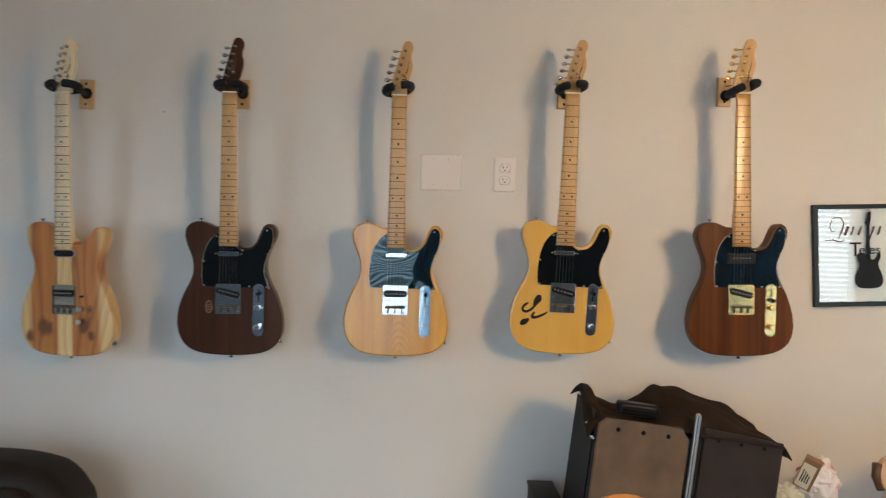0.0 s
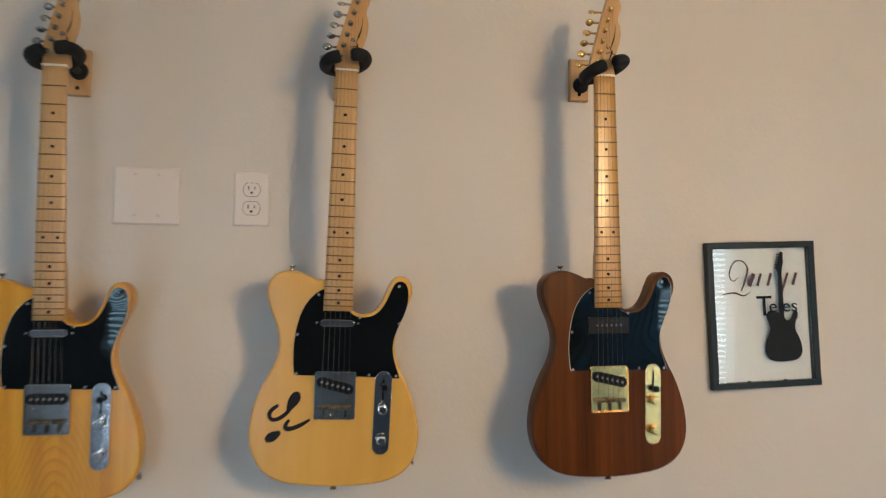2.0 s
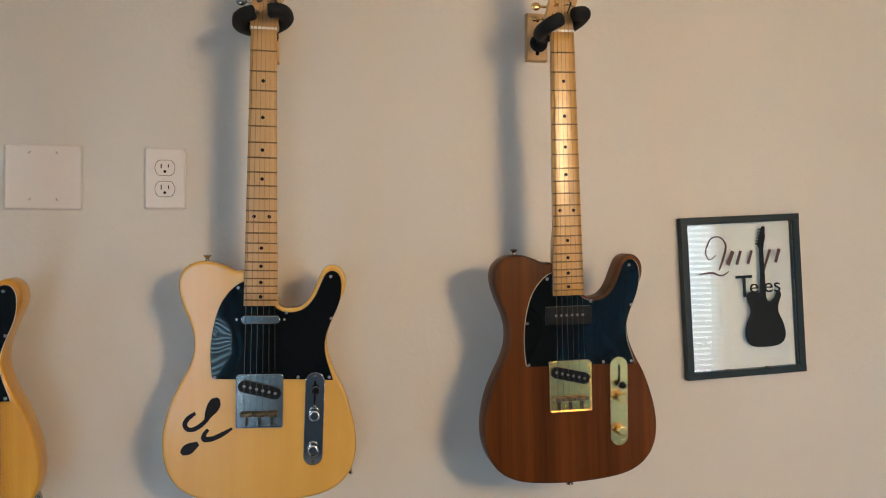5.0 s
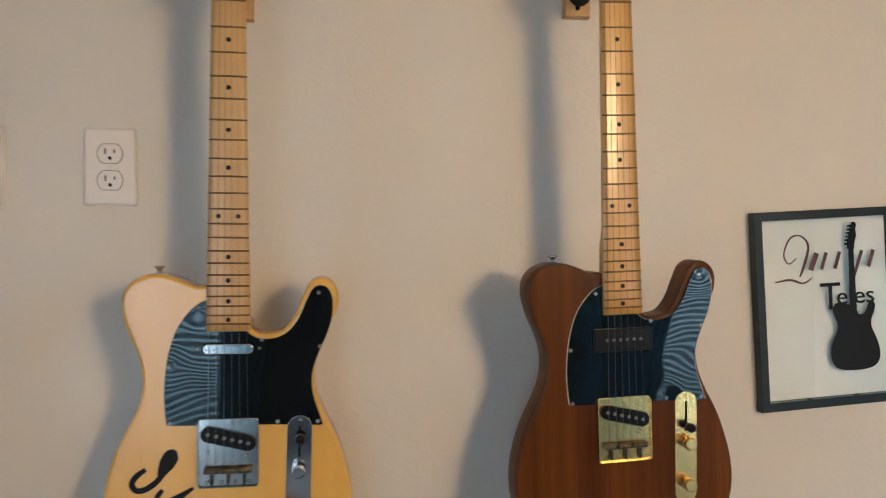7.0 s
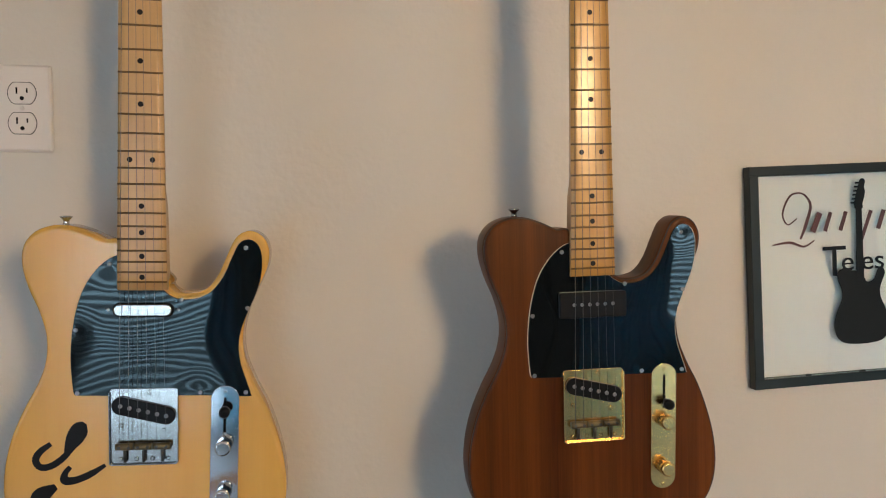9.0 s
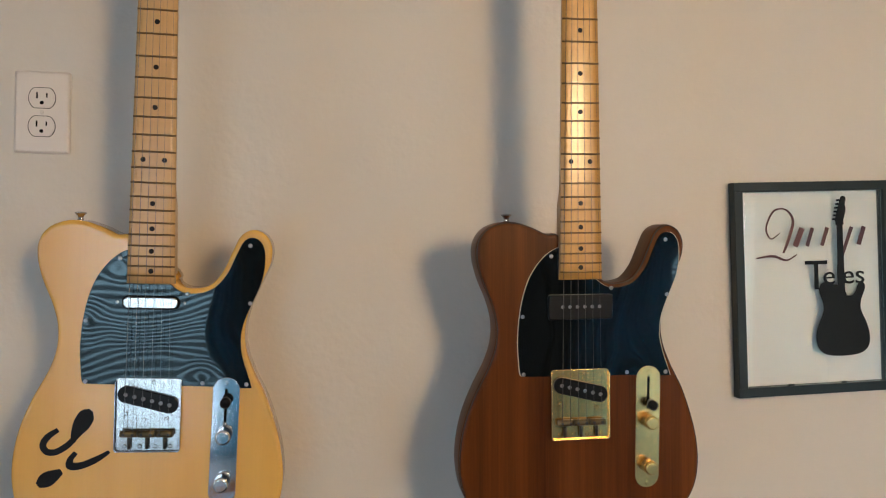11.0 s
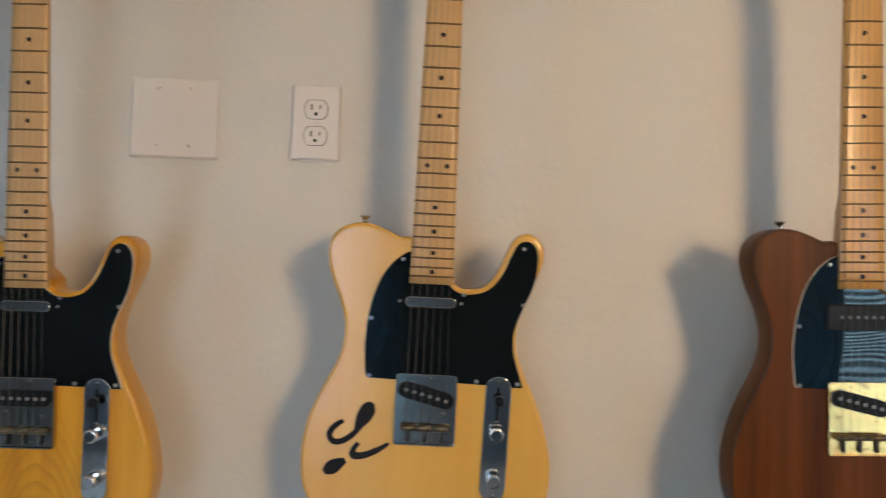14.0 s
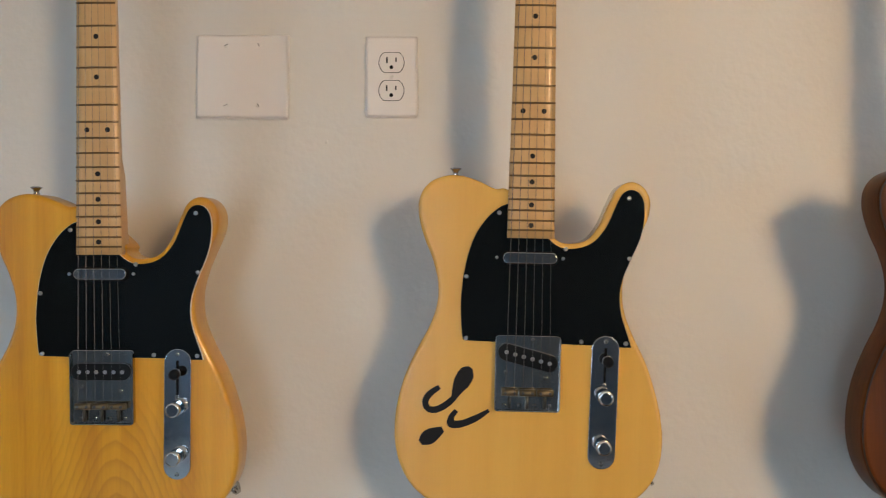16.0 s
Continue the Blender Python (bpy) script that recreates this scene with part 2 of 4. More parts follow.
def clear_glass():
    """A thin pane: clear, with a faint mirror on it."""
    m = mat("clear_glass", (1, 1, 1), 0.02)
    t = m.node_tree.nodes.new("ShaderNodeBsdfTransparent")
    g = m.node_tree.nodes.new("ShaderNodeBsdfGlossy")
    g.inputs["Roughness"].default_value = 0.015
    # Mirror colour shifted to blue-green so the reflected daylight reads cooler.
    g.inputs["Color"].default_value = (0.72, 0.93, 1.0, 1)
    f = m.node_tree.nodes.new("ShaderNodeFresnel")
    f.inputs["IOR"].default_value = 1.5
    mix = m.node_tree.nodes.new("ShaderNodeMixShader")
    join(m, f.outputs[0], mix.inputs[0])
    join(m, t.outputs[0], mix.inputs[1])
    join(m, g.outputs[0], mix.inputs[2])
    join(m, mix.outputs[0], m.node_tree.nodes["Material Output"].inputs[0])
    return m


GLASS = clear_glass()


def knotty_pine():
    """Pale straight centre board between two orange boards with knots."""
    m = mat("knotty_pine", (0.6, 0.35, 0.15), 0.30, 0, 0.3, 0.3)
    at = coords(m, (1, 1, 0.20))
    warp = node(m, "ShaderNodeTexNoise", Scale=8.0, Detail=1.2, Roughness=0.3)
    join(m, at, warp.inputs["Vector"])
    w = node(m, "ShaderNodeMath")
    w.operation = "MULTIPLY"
    w.inputs[1].default_value = 11.0
    join(m, warp.outputs["Fac"], w.inputs[0])
    w2 = node(m, "ShaderNodeMath")
    w2.operation = "FRACT"
    join(m, w.outputs[0], w2.inputs[0])
    fibre = node(m, "ShaderNodeTexNoise", Scale=110.0, Detail=3.0)
    join(m, coords(m, (3, 3, 0.1)), fibre.inputs["Vector"])
    heart = ramp(m, w2.outputs[0], [(0.05, (0.34, 0.10, 0.025)), (0.35, (0.46, 0.165, 0.038)), (0.8, (0.40, 0.135, 0.030)), (0.97, (0.22, 0.07, 0.02))])
    sap = ramp(m, w2.outputs[0], [(0.0, (0.60, 0.38, 0.16)), (0.6, (0.72, 0.50, 0.24)), (1.0, (0.76, 0.55, 0.28))])
    xyz = m.node_tree.nodes.new("ShaderNodeSeparateXYZ")
    join(m, coords(m), xyz.inputs[0])
    side = m.node_tree.nodes.new("ShaderNodeMath")
    side.operation = "ABSOLUTE"
    join(m, xyz.outputs[0], side.inputs[0])
    edge = ramp(m, side.outputs[0], [(0.0245, (0, 0, 0)), (0.0265, (1, 1, 1)), (0.112, (1, 1, 1)), (0.128, (0.15, 0.15, 0.15))])
    color = mixed(m, edge, sap, heart)
    rough_edge = node(m, "ShaderNodeTexNoise", Scale=38.0, Detail=2.0)
    join(m, coords(m), rough_edge.inputs["Vector"])
    stray = m.node_tree.nodes.new("ShaderNodeVectorMath")
    stray.operation = "MULTIPLY_ADD"
    join(m, rough_edge.outputs["Color"], stray.inputs[0])
    stray.inputs[1].default_value, stray.inputs[2].default_value = (0.014, 0, 0.014), (-0.007, 0, -0.007)
    for x, z, size in ((-0.078, -0.712, 0.017), (-0.056, -0.722, 0.012), (0.066, -0.704, 0.016), (0.090, -0.735, 0.009), (-0.125, -0.745, 0.012), (0.085, -0.655, 0.007)):
        d = m.node_tree.nodes.new("ShaderNodeVectorMath")
        d.operation = "DISTANCE"
        flat = node(m, "ShaderNodeMapping", Scale=(1, 0, 0.72))
        tc = m.node_tree.nodes.new("ShaderNodeTexCoord")
        join(m, tc.outputs["Object"], flat.inputs[0])
        off = m.node_tree.nodes.new("ShaderNodeVectorMath")
        join(m, flat.outputs[0], off.inputs[0])
        join(m, stray.outputs[0], off.inputs[1])
        join(m, off.outputs[0], d.inputs[0])
        d.inputs[1].default_value = (x, 0, z * 0.72)
        spot = ramp(m, d.outputs["Value"], [(size * 0.85, (0.95, 0.95, 0.95)), (size * 1.05, (0.45, 0.45, 0.45)), (size * 1.6, (0, 0, 0))])
        color = mixed(m, spot, color, (0.10, 0.026, 0.009))
    color = mixed(m, 0.1, color, ramp(m, fibre.outputs["Fac"], [(0.35, (0.28, 0.12, 0.04)), (0.6, (0.65, 0.4, 0.18))]))
    join(m, color, bsdf(m).inputs["Base Color"])
    return m


PINE = knotty_pine()


# ---- building helpers ----
def mesh_of(name, bm, material):
    me = bpy.data.meshes.new(name)
    bmesh.ops.recalc_face_normals(bm, faces=bm.faces)
    bm.to_mesh(me)
    bm.free()
    me.materials.append(material)
    return me


def part(name, bm, material, parent, label="", m=None):
    me = bm if isinstance(bm, bpy.types.Mesh) else mesh_of(name, bm, material)
    ob = new(name, me)
    if parent is not None:
        ob.parent = parent
    if m is not None:
        ob.matrix_basis = m
    return tagged(ob, label)


def thing(name, m, label, category, group="", kind=""):
    ob = new(name)
    ob.empty_display_size = 0.05
    ob.matrix_basis = m
    return tagged(ob, label, category, group, kind)


def spline(points, steps=6, closed=True):
    """A smooth line through the points (Catmull-Rom)."""
    out, n = [], len(points)
    for i in range(n if closed else n - 1):
        p = [points[(i + k) % n] if closed else points[min(max(i + k, 0), n - 1)] for k in (-1, 0, 1, 2)]
        for s in range(steps):
            t = s / steps
            out.append(tuple(0.5 * (2 * b + (c - a) * t + (2 * a - 5 * b + 4 * c - d) * t * t + (3 * b - a - 3 * c + d) * t ** 3) for a, b, c, d in zip(*p)))
    if not closed:
        out.append(tuple(points[-1]))
    return out


def slab(outline, y0, y1, r=0.0, segs=3, bm=None):
    """A plate with the given x-z outline from y0 (towards the room) to y1, its edges rounded by r."""
    bm = bm or bmesh.new()
    pts = np.array(outline, float)
    area = np.sum(pts[:, 0] * np.roll(pts[:, 1], -1) - np.roll(pts[:, 0], -1) * pts[:, 1])
    if area < 0:
        pts = pts[::-1]
    t = np.roll(pts, -1, 0) - np.roll(pts, 1, 0)
    t /= np.maximum(np.linalg.norm(t, axis=1), 1e-9)[:, None]
    inward = np.stack([-t[:, 1], t[:, 0]], 1)
    steps = [(y0, 0.0), (y1, 0.0)]
    if r > 0:
        steps = [(y0 + r * (1 - math.cos(k * math.pi / 2 / segs)), r * (1 - math.sin(k * math.pi / 2 / segs))) for k in range(segs + 1)]
        steps += [(y1 - r * (1 - math.cos(k * math.pi / 2 / segs)), r * (1 - math.sin(k * math.pi / 2 / segs))) for k in range(segs, -1, -1)]
    rings = []
    for y, inset in steps:
        q = pts + inward * inset
        rings.append([bm.verts.new((x, y, z)) for x, z in q])
    n = len(pts)
    for a, b in zip(rings, rings[1:]):
        for i in range(n):
            f = bm.faces.new((a[i], a[(i + 1) % n], b[(i + 1) % n], b[i]))
            f.smooth = n > 12
    bm.faces.new(rings[0])
    bm.faces.new(rings[-1][::-1])
    return bm


def rect(x0, z0, x1, z1, r=0.0, segs=4):
    if r <= 0:
        return [(x0, z0), (x1, z0), (x1, z1), (x0, z1)]
    out = []
    for cx, cz, a0 in ((x1 - r, z0 + r, -90), (x1 - r, z1 - r, 0), (x0 + r, z1 - r, 90), (x0 + r, z0 + r, 180)):
        for k in range(segs + 1):
            a = radians(a0 + 90 * k / segs)
            out.append((cx + r * math.cos(a), cz + r * math.sin(a)))
    return out


def box(x0, y0, z0, x1, y1, z1, r=0.0):
    return slab(rect(x0, z0, x1, z1, r, 3) if r else rect(x0, z0, x1, z1), y0, y1, r)


def circle(cx, cz, r, n=20):
    return [(cx + r * math.cos(2 * math.pi * k / n), cz + r * math.sin(2 * math.pi * k / n)) for k in range(n)]


def tube(path, radius, sides=8, bm=None, taper=None):
    """A round bar along the path, with closed ends."""
    bm = bm or bmesh.new()
    path = [Vector(p) for p in path]
    rings = []
    ref = Vector((0.31, 0.87, 0.38)).normalized()
    for i, p in enumerate(path):
        d = (path[min(i + 1, len(path) - 1)] - path[max(i - 1, 0)]).normalized()
        u = d.cross(ref).normalized()
        v = d.cross(u)
        rr = radius * (taper[i] if taper else 1)
        rings.append([bm.verts.new(p + rr * (u * math.cos(2 * math.pi * k / sides) + v * math.sin(2 * math.pi * k / sides))) for k in range(sides)])
    for a, b in zip(rings, rings[1:]):
        for k in range(sides):
            f = bm.faces.new((a[k], a[(k + 1) % sides], b[(k + 1) % sides], b[k]))
            f.smooth = sides > 5
    bm.faces.new(rings[0][::-1])
    bm.faces.new(rings[-1])
    return bm


def lathe(profile, sides=20, bm=None):
    """A turned piece round the y axis: profile of (radius, y)."""
    bm = bm or bmesh.new()
    rings = [[bm.verts.new((r * math.cos(2 * math.pi * k / sides), y, r * math.sin(2 * math.pi * k / sides))) for k in range(sides)] for r, y in profile]
    for a, b in zip(rings, rings[1:]):
        for k in range(sides):
            f = bm.faces.new((a[k], a[(k + 1) % sides], b[(k + 1) % sides], b[k]))
            f.smooth = True
    bm.faces.new(rings[0])
    bm.faces.new(rings[-1][::-1])
    return bm


def stroke(points, widths, y0, y1, steps=6):
    """A brush stroke of varying width, lying flat."""
    mid = spline([(*p, w) for p, w in zip(points, widths)], steps, False)
    left, right = [], []
    for i, (x, z, w) in enumerate(mid):
        a, b = mid[max(i - 1, 0)], mid[min(i + 1, len(mid) - 1)]
        d = math.hypot(b[0] - a[0], b[1] - a[1]) or 1
        nx, nz = -(b[1] - a[1]) / d, (b[0] - a[0]) / d
        left.append((x + nx * w / 2, z + nz * w / 2))
        right.append((x - nx * w / 2, z - nz * w / 2))
    return slab(left + right[::-1], y0, y1)


def lettering(name, text, size, m, material, parent, thick=0.0006):
    """Writing in the built-in font, turned into a mesh; m places it, facing the room."""
    data = bpy.data.curves.new(name, "FONT")
    data.body, data.size, data.extrude = text, size, thick
    tmp = bpy.data.objects.new(name, data)
    scene.collection.objects.link(tmp)
    me = bpy.data.meshes.new_from_object(tmp.evaluated_get(bpy.context.evaluated_depsgraph_get()))
    bpy.data.objects.remove(tmp)
    me.materials.clear()
    me.materials.append(material)
    ob = new(name, me)
    ob.parent = parent
    ob.matrix_basis = m
    return ob


# ---- the room ----
def solid(name, x0, y0, z0, x1, y1, z1, material, label, category):
    ob = new(name, mesh_of(name, box(x0, y0, z0, x1, y1, z1), material))
    return tagged(ob, label, category, kind="structure")


def wall_with_holes(name, along, a0, a1, near, far, holes, label, paint=None):
    """A wall from the floor to the ceiling, along x or y, with openings (from, to, sill, head), in one mesh."""
    bm = bmesh.new()

    def piece(s, e, lo, hi):
        if e - s > 1e-4 and hi - lo > 1e-4:
            if along == "x":
                slab(rect(s, lo, e, hi), near, far, bm=bm)
            else:
                slab(rect(near, lo, far, hi), s, e, bm=bm)
    at = a0
    for s, e, lo, hi in holes:
        piece(at, s, 0, CEIL)
        piece(s, e, 0, lo)
        piece(s, e, hi, CEIL)
        at = e
    piece(at, a1, 0, CEIL)
    ob = new(name, mesh_of(name, bm, paint or WALLPAINT))
    return tagged(ob, label, "wall", kind="structure")


wall_with_holes("wall_north", "x", LEFT, RIGHT, WALL, WALL + 0.12, [], "beige painted wall with fine orange-peel texture")
HOLES = [(-1.08, 0.10, 0.08, 2.12), (2.20, 3.72, 0.08, 2.12)]
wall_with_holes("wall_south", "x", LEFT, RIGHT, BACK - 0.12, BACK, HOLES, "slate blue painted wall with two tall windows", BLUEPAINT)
wall_with_holes("wall_west", "y", BACK - 0.12, WALL + 0.12, LEFT - 0.12, LEFT, [(-0.65, 0.25, 0.85, 2.15)], "beige painted side wall with a wide window")
wall_with_holes("wall_east", "y", BACK - 0.12, WALL + 0.12, RIGHT, RIGHT + 0.12, [], "beige painted plain side wall")
solid("floor", LEFT - 0.12, BACK - 0.12, -0.10, RIGHT + 0.12, WALL + 0.12, 0.0, CARPET, "pale grey-blue fitted carpet", "floor")
solid("ceiling", LEFT - 0.12, BACK - 0.12, CEIL, RIGHT + 0.12, WALL + 0.12, CEIL + 0.1, PLAINWHITE, "white painted flat ceiling", "ceiling")
solid("baseboard", LEFT, WALL - 0.014, 0.0, RIGHT, WALL, 0.10, TRIMWHITE, "white painted baseboard along the wall", "baseboard")


def window(name, width, sill, head, m, label):
    """A window with frame, pane and a lowered slatted blind; local x across, y to the outside."""
    w = thing(name, m, label, "window", kind="structure")
    bm = bmesh.new()
    for x0, x1 in ((-width / 2, -width / 2 + 0.035), (width / 2 - 0.035, width / 2)):
        slab(rect(x0, sill, x1, head), 0.05, 0.11, bm=bm)
    for z0, z1 in ((sill, sill + 0.04), (head - 0.04, head)):
        slab(rect(-width / 2 + 0.035, z0, width / 2 - 0.035, z1), 0.05, 0.11, bm=bm)
    part("window_frame", bm, TRIMWHITE, w)
    pane = part("pane", box(-width / 2 + 0.034, 0.078, sill + 0.039, width / 2 - 0.034, 0.082, head - 0.039), GLASS, w)
    pane.visible_shadow = False
    part("head_rail", box(-width / 2 + 0.005, 0.0, head - 0.05, width / 2 - 0.005, 0.045, head - 0.002, 0.003), TRIMWHITE, w)
    tilt = radians(28)
    one = bmesh.new()
    slab([(-width / 2 + 0.008, -0.0014), (width / 2 - 0.008, -0.0014), (width / 2 - 0.008, 0.0014), (-width / 2 + 0.008, 0.0014)], -0.023, 0.023, bm=one)
    me = mesh_of("slat", one, SLAT)
    z = head - 0.075
    while z > sill + 0.02:
        part("slat", me, SLAT, w, m=pose(0, 0.022, z, math.degrees(tilt)))
        z -= 0.044
    return w


window("window_1", 1.18, 0.08, 2.12, pose(-0.49, BACK, 0, 0, 0, 180), "tall window with lowered white slatted blind")
window("window_2", 1.52, 0.08, 2.12, pose(2.96, BACK, 0, 0, 0, 180), "tall window with lowered white slatted blind")
window("window_3", 0.90, 0.85, 2.15, pose(LEFT, -0.2, 0, 0, 0, 90), "wide side window with lowered white slatted blind")


# Backlit cloth out of view, added to give the pickguards their teal reflection.
CURTAINCLOTH = mat("dark_teal_curtain_cloth", (0.10, 0.20, 0.25), 0.8)
through_cloth = CURTAINCLOTH.node_tree.nodes.new("ShaderNodeBsdfTranslucent")
through_cloth.inputs[0].default_value = (0.16, 0.40, 0.48, 1)
cloth_mix = CURTAINCLOTH.node_tree.nodes.new("ShaderNodeMixShader")
cloth_mix.inputs[0].default_value = 0.8
join(CURTAINCLOTH, bsdf(CURTAINCLOTH).outputs[0], cloth_mix.inputs[1])
join(CURTAINCLOTH, through_cloth.outputs[0], cloth_mix.inputs[2])
join(CURTAINCLOTH, cloth_mix.outputs[0], CURTAINCLOTH.node_tree.nodes["Material Output"].inputs[0])


def curtain(x0, x1):
    """An unseen pleated cloth panel hung from a rod in front of the window's edge, added so the guards mirror dark
    teal.
    """
    c = thing("curtain", pose((x0 + x1) / 2, BACK + 0.07, 0), "unseen dark teal pleated curtain added for the guards' reflections", "curtain", "curtains beside the windows")
    half, bm, rows = (x1 - x0) / 2, bmesh.new(), []
    n = int((x1 - x0) / 0.012)
    for z in (0.02, 0.7, 1.4, 2.2):
        rows.append([bm.verts.new((-half + 2 * half * k / n, 0.022 * math.sin(k * 0.9) + 0.006 * math.sin(k * 0.37 + z), z)) for k in range(n + 1)])
    for a, b in zip(rows, rows[1:]):
        for k in range(n):
            bm.faces.new((a[k], a[k + 1], b[k + 1], b[k])).smooth = True
    cloth = part("cloth", bm, CURTAINCLOTH, c)
    cloth.modifiers.new("thick", "SOLIDIFY").thickness = 0.002
    part("rod", tube([(-half - 0.04, 0, 2.21), (half + 0.04, 0, 2.21)], 0.010, 10), SCREWSTEEL, c)
    for sx in (-half - 0.02, half + 0.02):
        part("rod_bracket", tube([(sx, 0, 2.21), (sx, -0.07, 2.21)], 0.006, 8), SCREWSTEEL, c)


curtain(-0.16, 0.14)
curtain(2.16, 2.94)


def reflector_lamp(x, y, z):
    """A floor lamp with an opaque reflector turned to the guitar wall."""
    lamp = thing("floor_lamp", pose(x, y, 0), "black floor lamp with warm glowing diffuser turned towards the wall", "lamp")
    glow = mat("glowing_warm_diffuser", (0.8, 0.7, 0.5), 0.8)
    bsdf(glow).inputs["Emission Color"].default_value = (1.0, 0.70, 0.39, 1)
    bsdf(glow).inputs["Emission Strength"].default_value = 85.0
    aim = look((0, 0, z), (-0.8, 2.45, z - 0.7)) @ pose(0, 0, 0, -90)
    bm = bmesh.new()
    slab(rect(-0.20, -0.22, 0.20, 0.22), -0.10, -0.09, bm=bm)
    for x0, z0, x1, z1 in ((-0.20, -0.22, -0.19, 0.22), (0.19, -0.22, 0.20, 0.22), (-0.19, -0.22, 0.19, -0.21), (-0.19, 0.21, 0.19, 0.22)):
        slab(rect(x0, z0, x1, z1), -0.09, 0.03, bm=bm)
    part("housing", bm, BLACKPLASTIC, lamp, m=aim)
    part("diffuser", slab(rect(-0.185, -0.205, 0.185, 0.205), -0.02, 0.0), glow, lamp, m=aim)
    part("pole", tube([(0, -0.13, 0.02), (0, -0.13, z)], 0.014, 10), BLACKPLASTIC, lamp)
    part("base", lathe([(0.15, 0.0), (0.15, -0.018), (0.02, -0.03)], 28), BLACKPLASTIC, lamp, m=pose(0, -0.13, 0, -90))
    return lamp


reflector_lamp(1.56, -0.10, 2.10)


# ---- guitars ----
SCALE = 0.648


def fret_z(n):
    return -SCALE * (1 - 2 ** (-n / 12))


BRIDGE_Z = -SCALE
# Single-cutaway body outline about the bridge, in millimetres, going round from the neck pocket's bass side.
BODY = [(-27, 243), (-46, 246), (-64, 254), (-84, 260.5), (-104, 261), (-124, 253), (-136, 237), (-138, 215), (-131, 187), (-120, 160), (-113, 132), (-114, 104), (-123, 77), (-139, 46), (-153, 12), (-161, -24), (-162, -58), (-155, -90), (-138, -118), (-112, -136), (-72, -146), (0, -150), (70, -146), (112, -136), (140, -117), (156, -90), (161, -58), (158, -24), (150, 8), (138, 42), (122, 74), (111, 104), (109, 134), (116, 164), (129, 194), (138, 216), (139, 236), (131, 251), (116, 257), (101, 249), (91, 229), (80, 204), (66, 187), (49, 182), (34, 183), (25, 190), (22, 202)]
GUARDLINE = [(-27, 229), (-40, 224), (-55, 211), (-69, 190), (-78, 164), (-83, 136), (-85, 108), (-84, 84), (-82, 66), (-78, 63)]
GUARDLINE2 = [(-40, 62), (40, 61), (80, 60), (116, 58.5), (118.5, 62), (114, 76), (107, 98), (104.5, 118), (107, 138), (115, 160), (126, 186), (131, 208), (131, 230), (125, 243), (115, 247), (105, 242), (97, 226), (87, 203), (74, 186), (60, 178), (45, 175.5), (33, 177), (24, 182)]


def mm(points):
    return [((x + 3.5) / 1000, BRIDGE_Z + (z - 4) / 1000) for x, z in points]


HEAD_ROUND = [(-21, 0), (-22.5, 14), (-27, 27), (-23, 45), (-12, 88), (0, 132), (8, 160), (13, 172), (22, 177.5), (32, 175), (39, 166), (40.5, 152), (36, 138), (34.5, 124), (38, 108), (38.5, 90), (34, 68), (27.5, 46), (22.5, 24), (21, 0)]
HEAD_HOOK = [(-21, 0), (-22.5, 14), (-27, 27), (-23, 45), (-12, 88), (0, 132), (8, 158), (15, 170), (26, 174), (38, 166), (47, 154), (43, 146), (37, 138), (34, 124), (38, 108), (39, 90), (35, 68), (27.5, 46), (22.5, 24), (21, 0)]
BODY_SLANT = BODY[:34] + [(129, 194), (136, 214), (135, 231), (126, 244), (112, 248), (98, 242), (84, 228), (68, 210), (52, 197), (38, 191), (25, 192), (22, 202)]
cache = {}


def shared(key, make):
    if key not in cache:
        cache[key] = make()
    return cache[key]


def half_width(z):
    return 0.0213 + (0.0280 - 0.0213) * min(1, -z / 0.464)


def neck_mesh(material):
    """A neck with a cambered board and a rounded back, from the nut to the heel."""
    bm = bmesh.new()
    rings = []
    for k in range(25):
        z = -0.465 * k / 24
        w = half_width(z)
        deep = 0.0135 + 0.002 * k / 24 if k < 20 else 0.0155 + 0.0065 * (k - 19) / 5
        ring = []
        for j in range(7):
            x = -w + 2 * w * j / 6
            ring.append(bm.verts.new((x, -0.0072 - 0.0011 * (1 - (x / w) ** 2), z)))
        power = 0.85 if k < 19 else 0.35
        for j in range(11):
            a = math.pi * j / 10
            ring.append(bm.verts.new((w * math.copysign(abs(math.cos(a)) ** power, math.cos(a)), -0.0055 + (deep + 0.0055) * math.sin(a) ** power, z)))
        rings.append(ring)
    n = len(rings[0])
    for a, b in zip(rings, rings[1:]):
        for i in range(n):
            f = bm.faces.new((a[i], a[(i + 1) % n], b[(i + 1) % n], b[i]))
            f.smooth = i != 6 and i != n - 1
    bm.faces.new(rings[0])
    bm.faces.new(rings[-1][::-1])
    return mesh_of("neck", bm, material)


def fret_mesh(n):
    z, bm = fret_z(n), bmesh.new()
    w = half_width(z)
    path = [(-w + 2 * w * j / 6, -0.0075 - 0.0011 * (1 - (2 * j / 6 - 1) ** 2), z) for j in range(7)]
    return mesh_of("fret", tube(path, 0.00125, 6, bm), FRETWIRE)


def knob(parent, x, z, metal_mat):
    k = part("knob", shared(("knob", metal_mat.name), lambda: mesh_of("knob", lathe([(0.0078, -0.001), (0.0092, -0.001), (0.0090, -0.0165), (0.0086, -0.0175), (0.0068, -0.0182)], 24), metal_mat)), metal_mat, parent, m=pose(x, -0.0025, z))
    return k


def screw(parent, x, y, z, material, size=0.0028, name="screw"):
    def build():
        bm = lathe([(size, 0.0004), (size, -0.0003), (size * 0.6, -0.0009)], 10)
        return mesh_of("screw", bm, material)
    return part(name, shared(("screw", material.name, size), build), material, parent, m=pose(x, y, z))


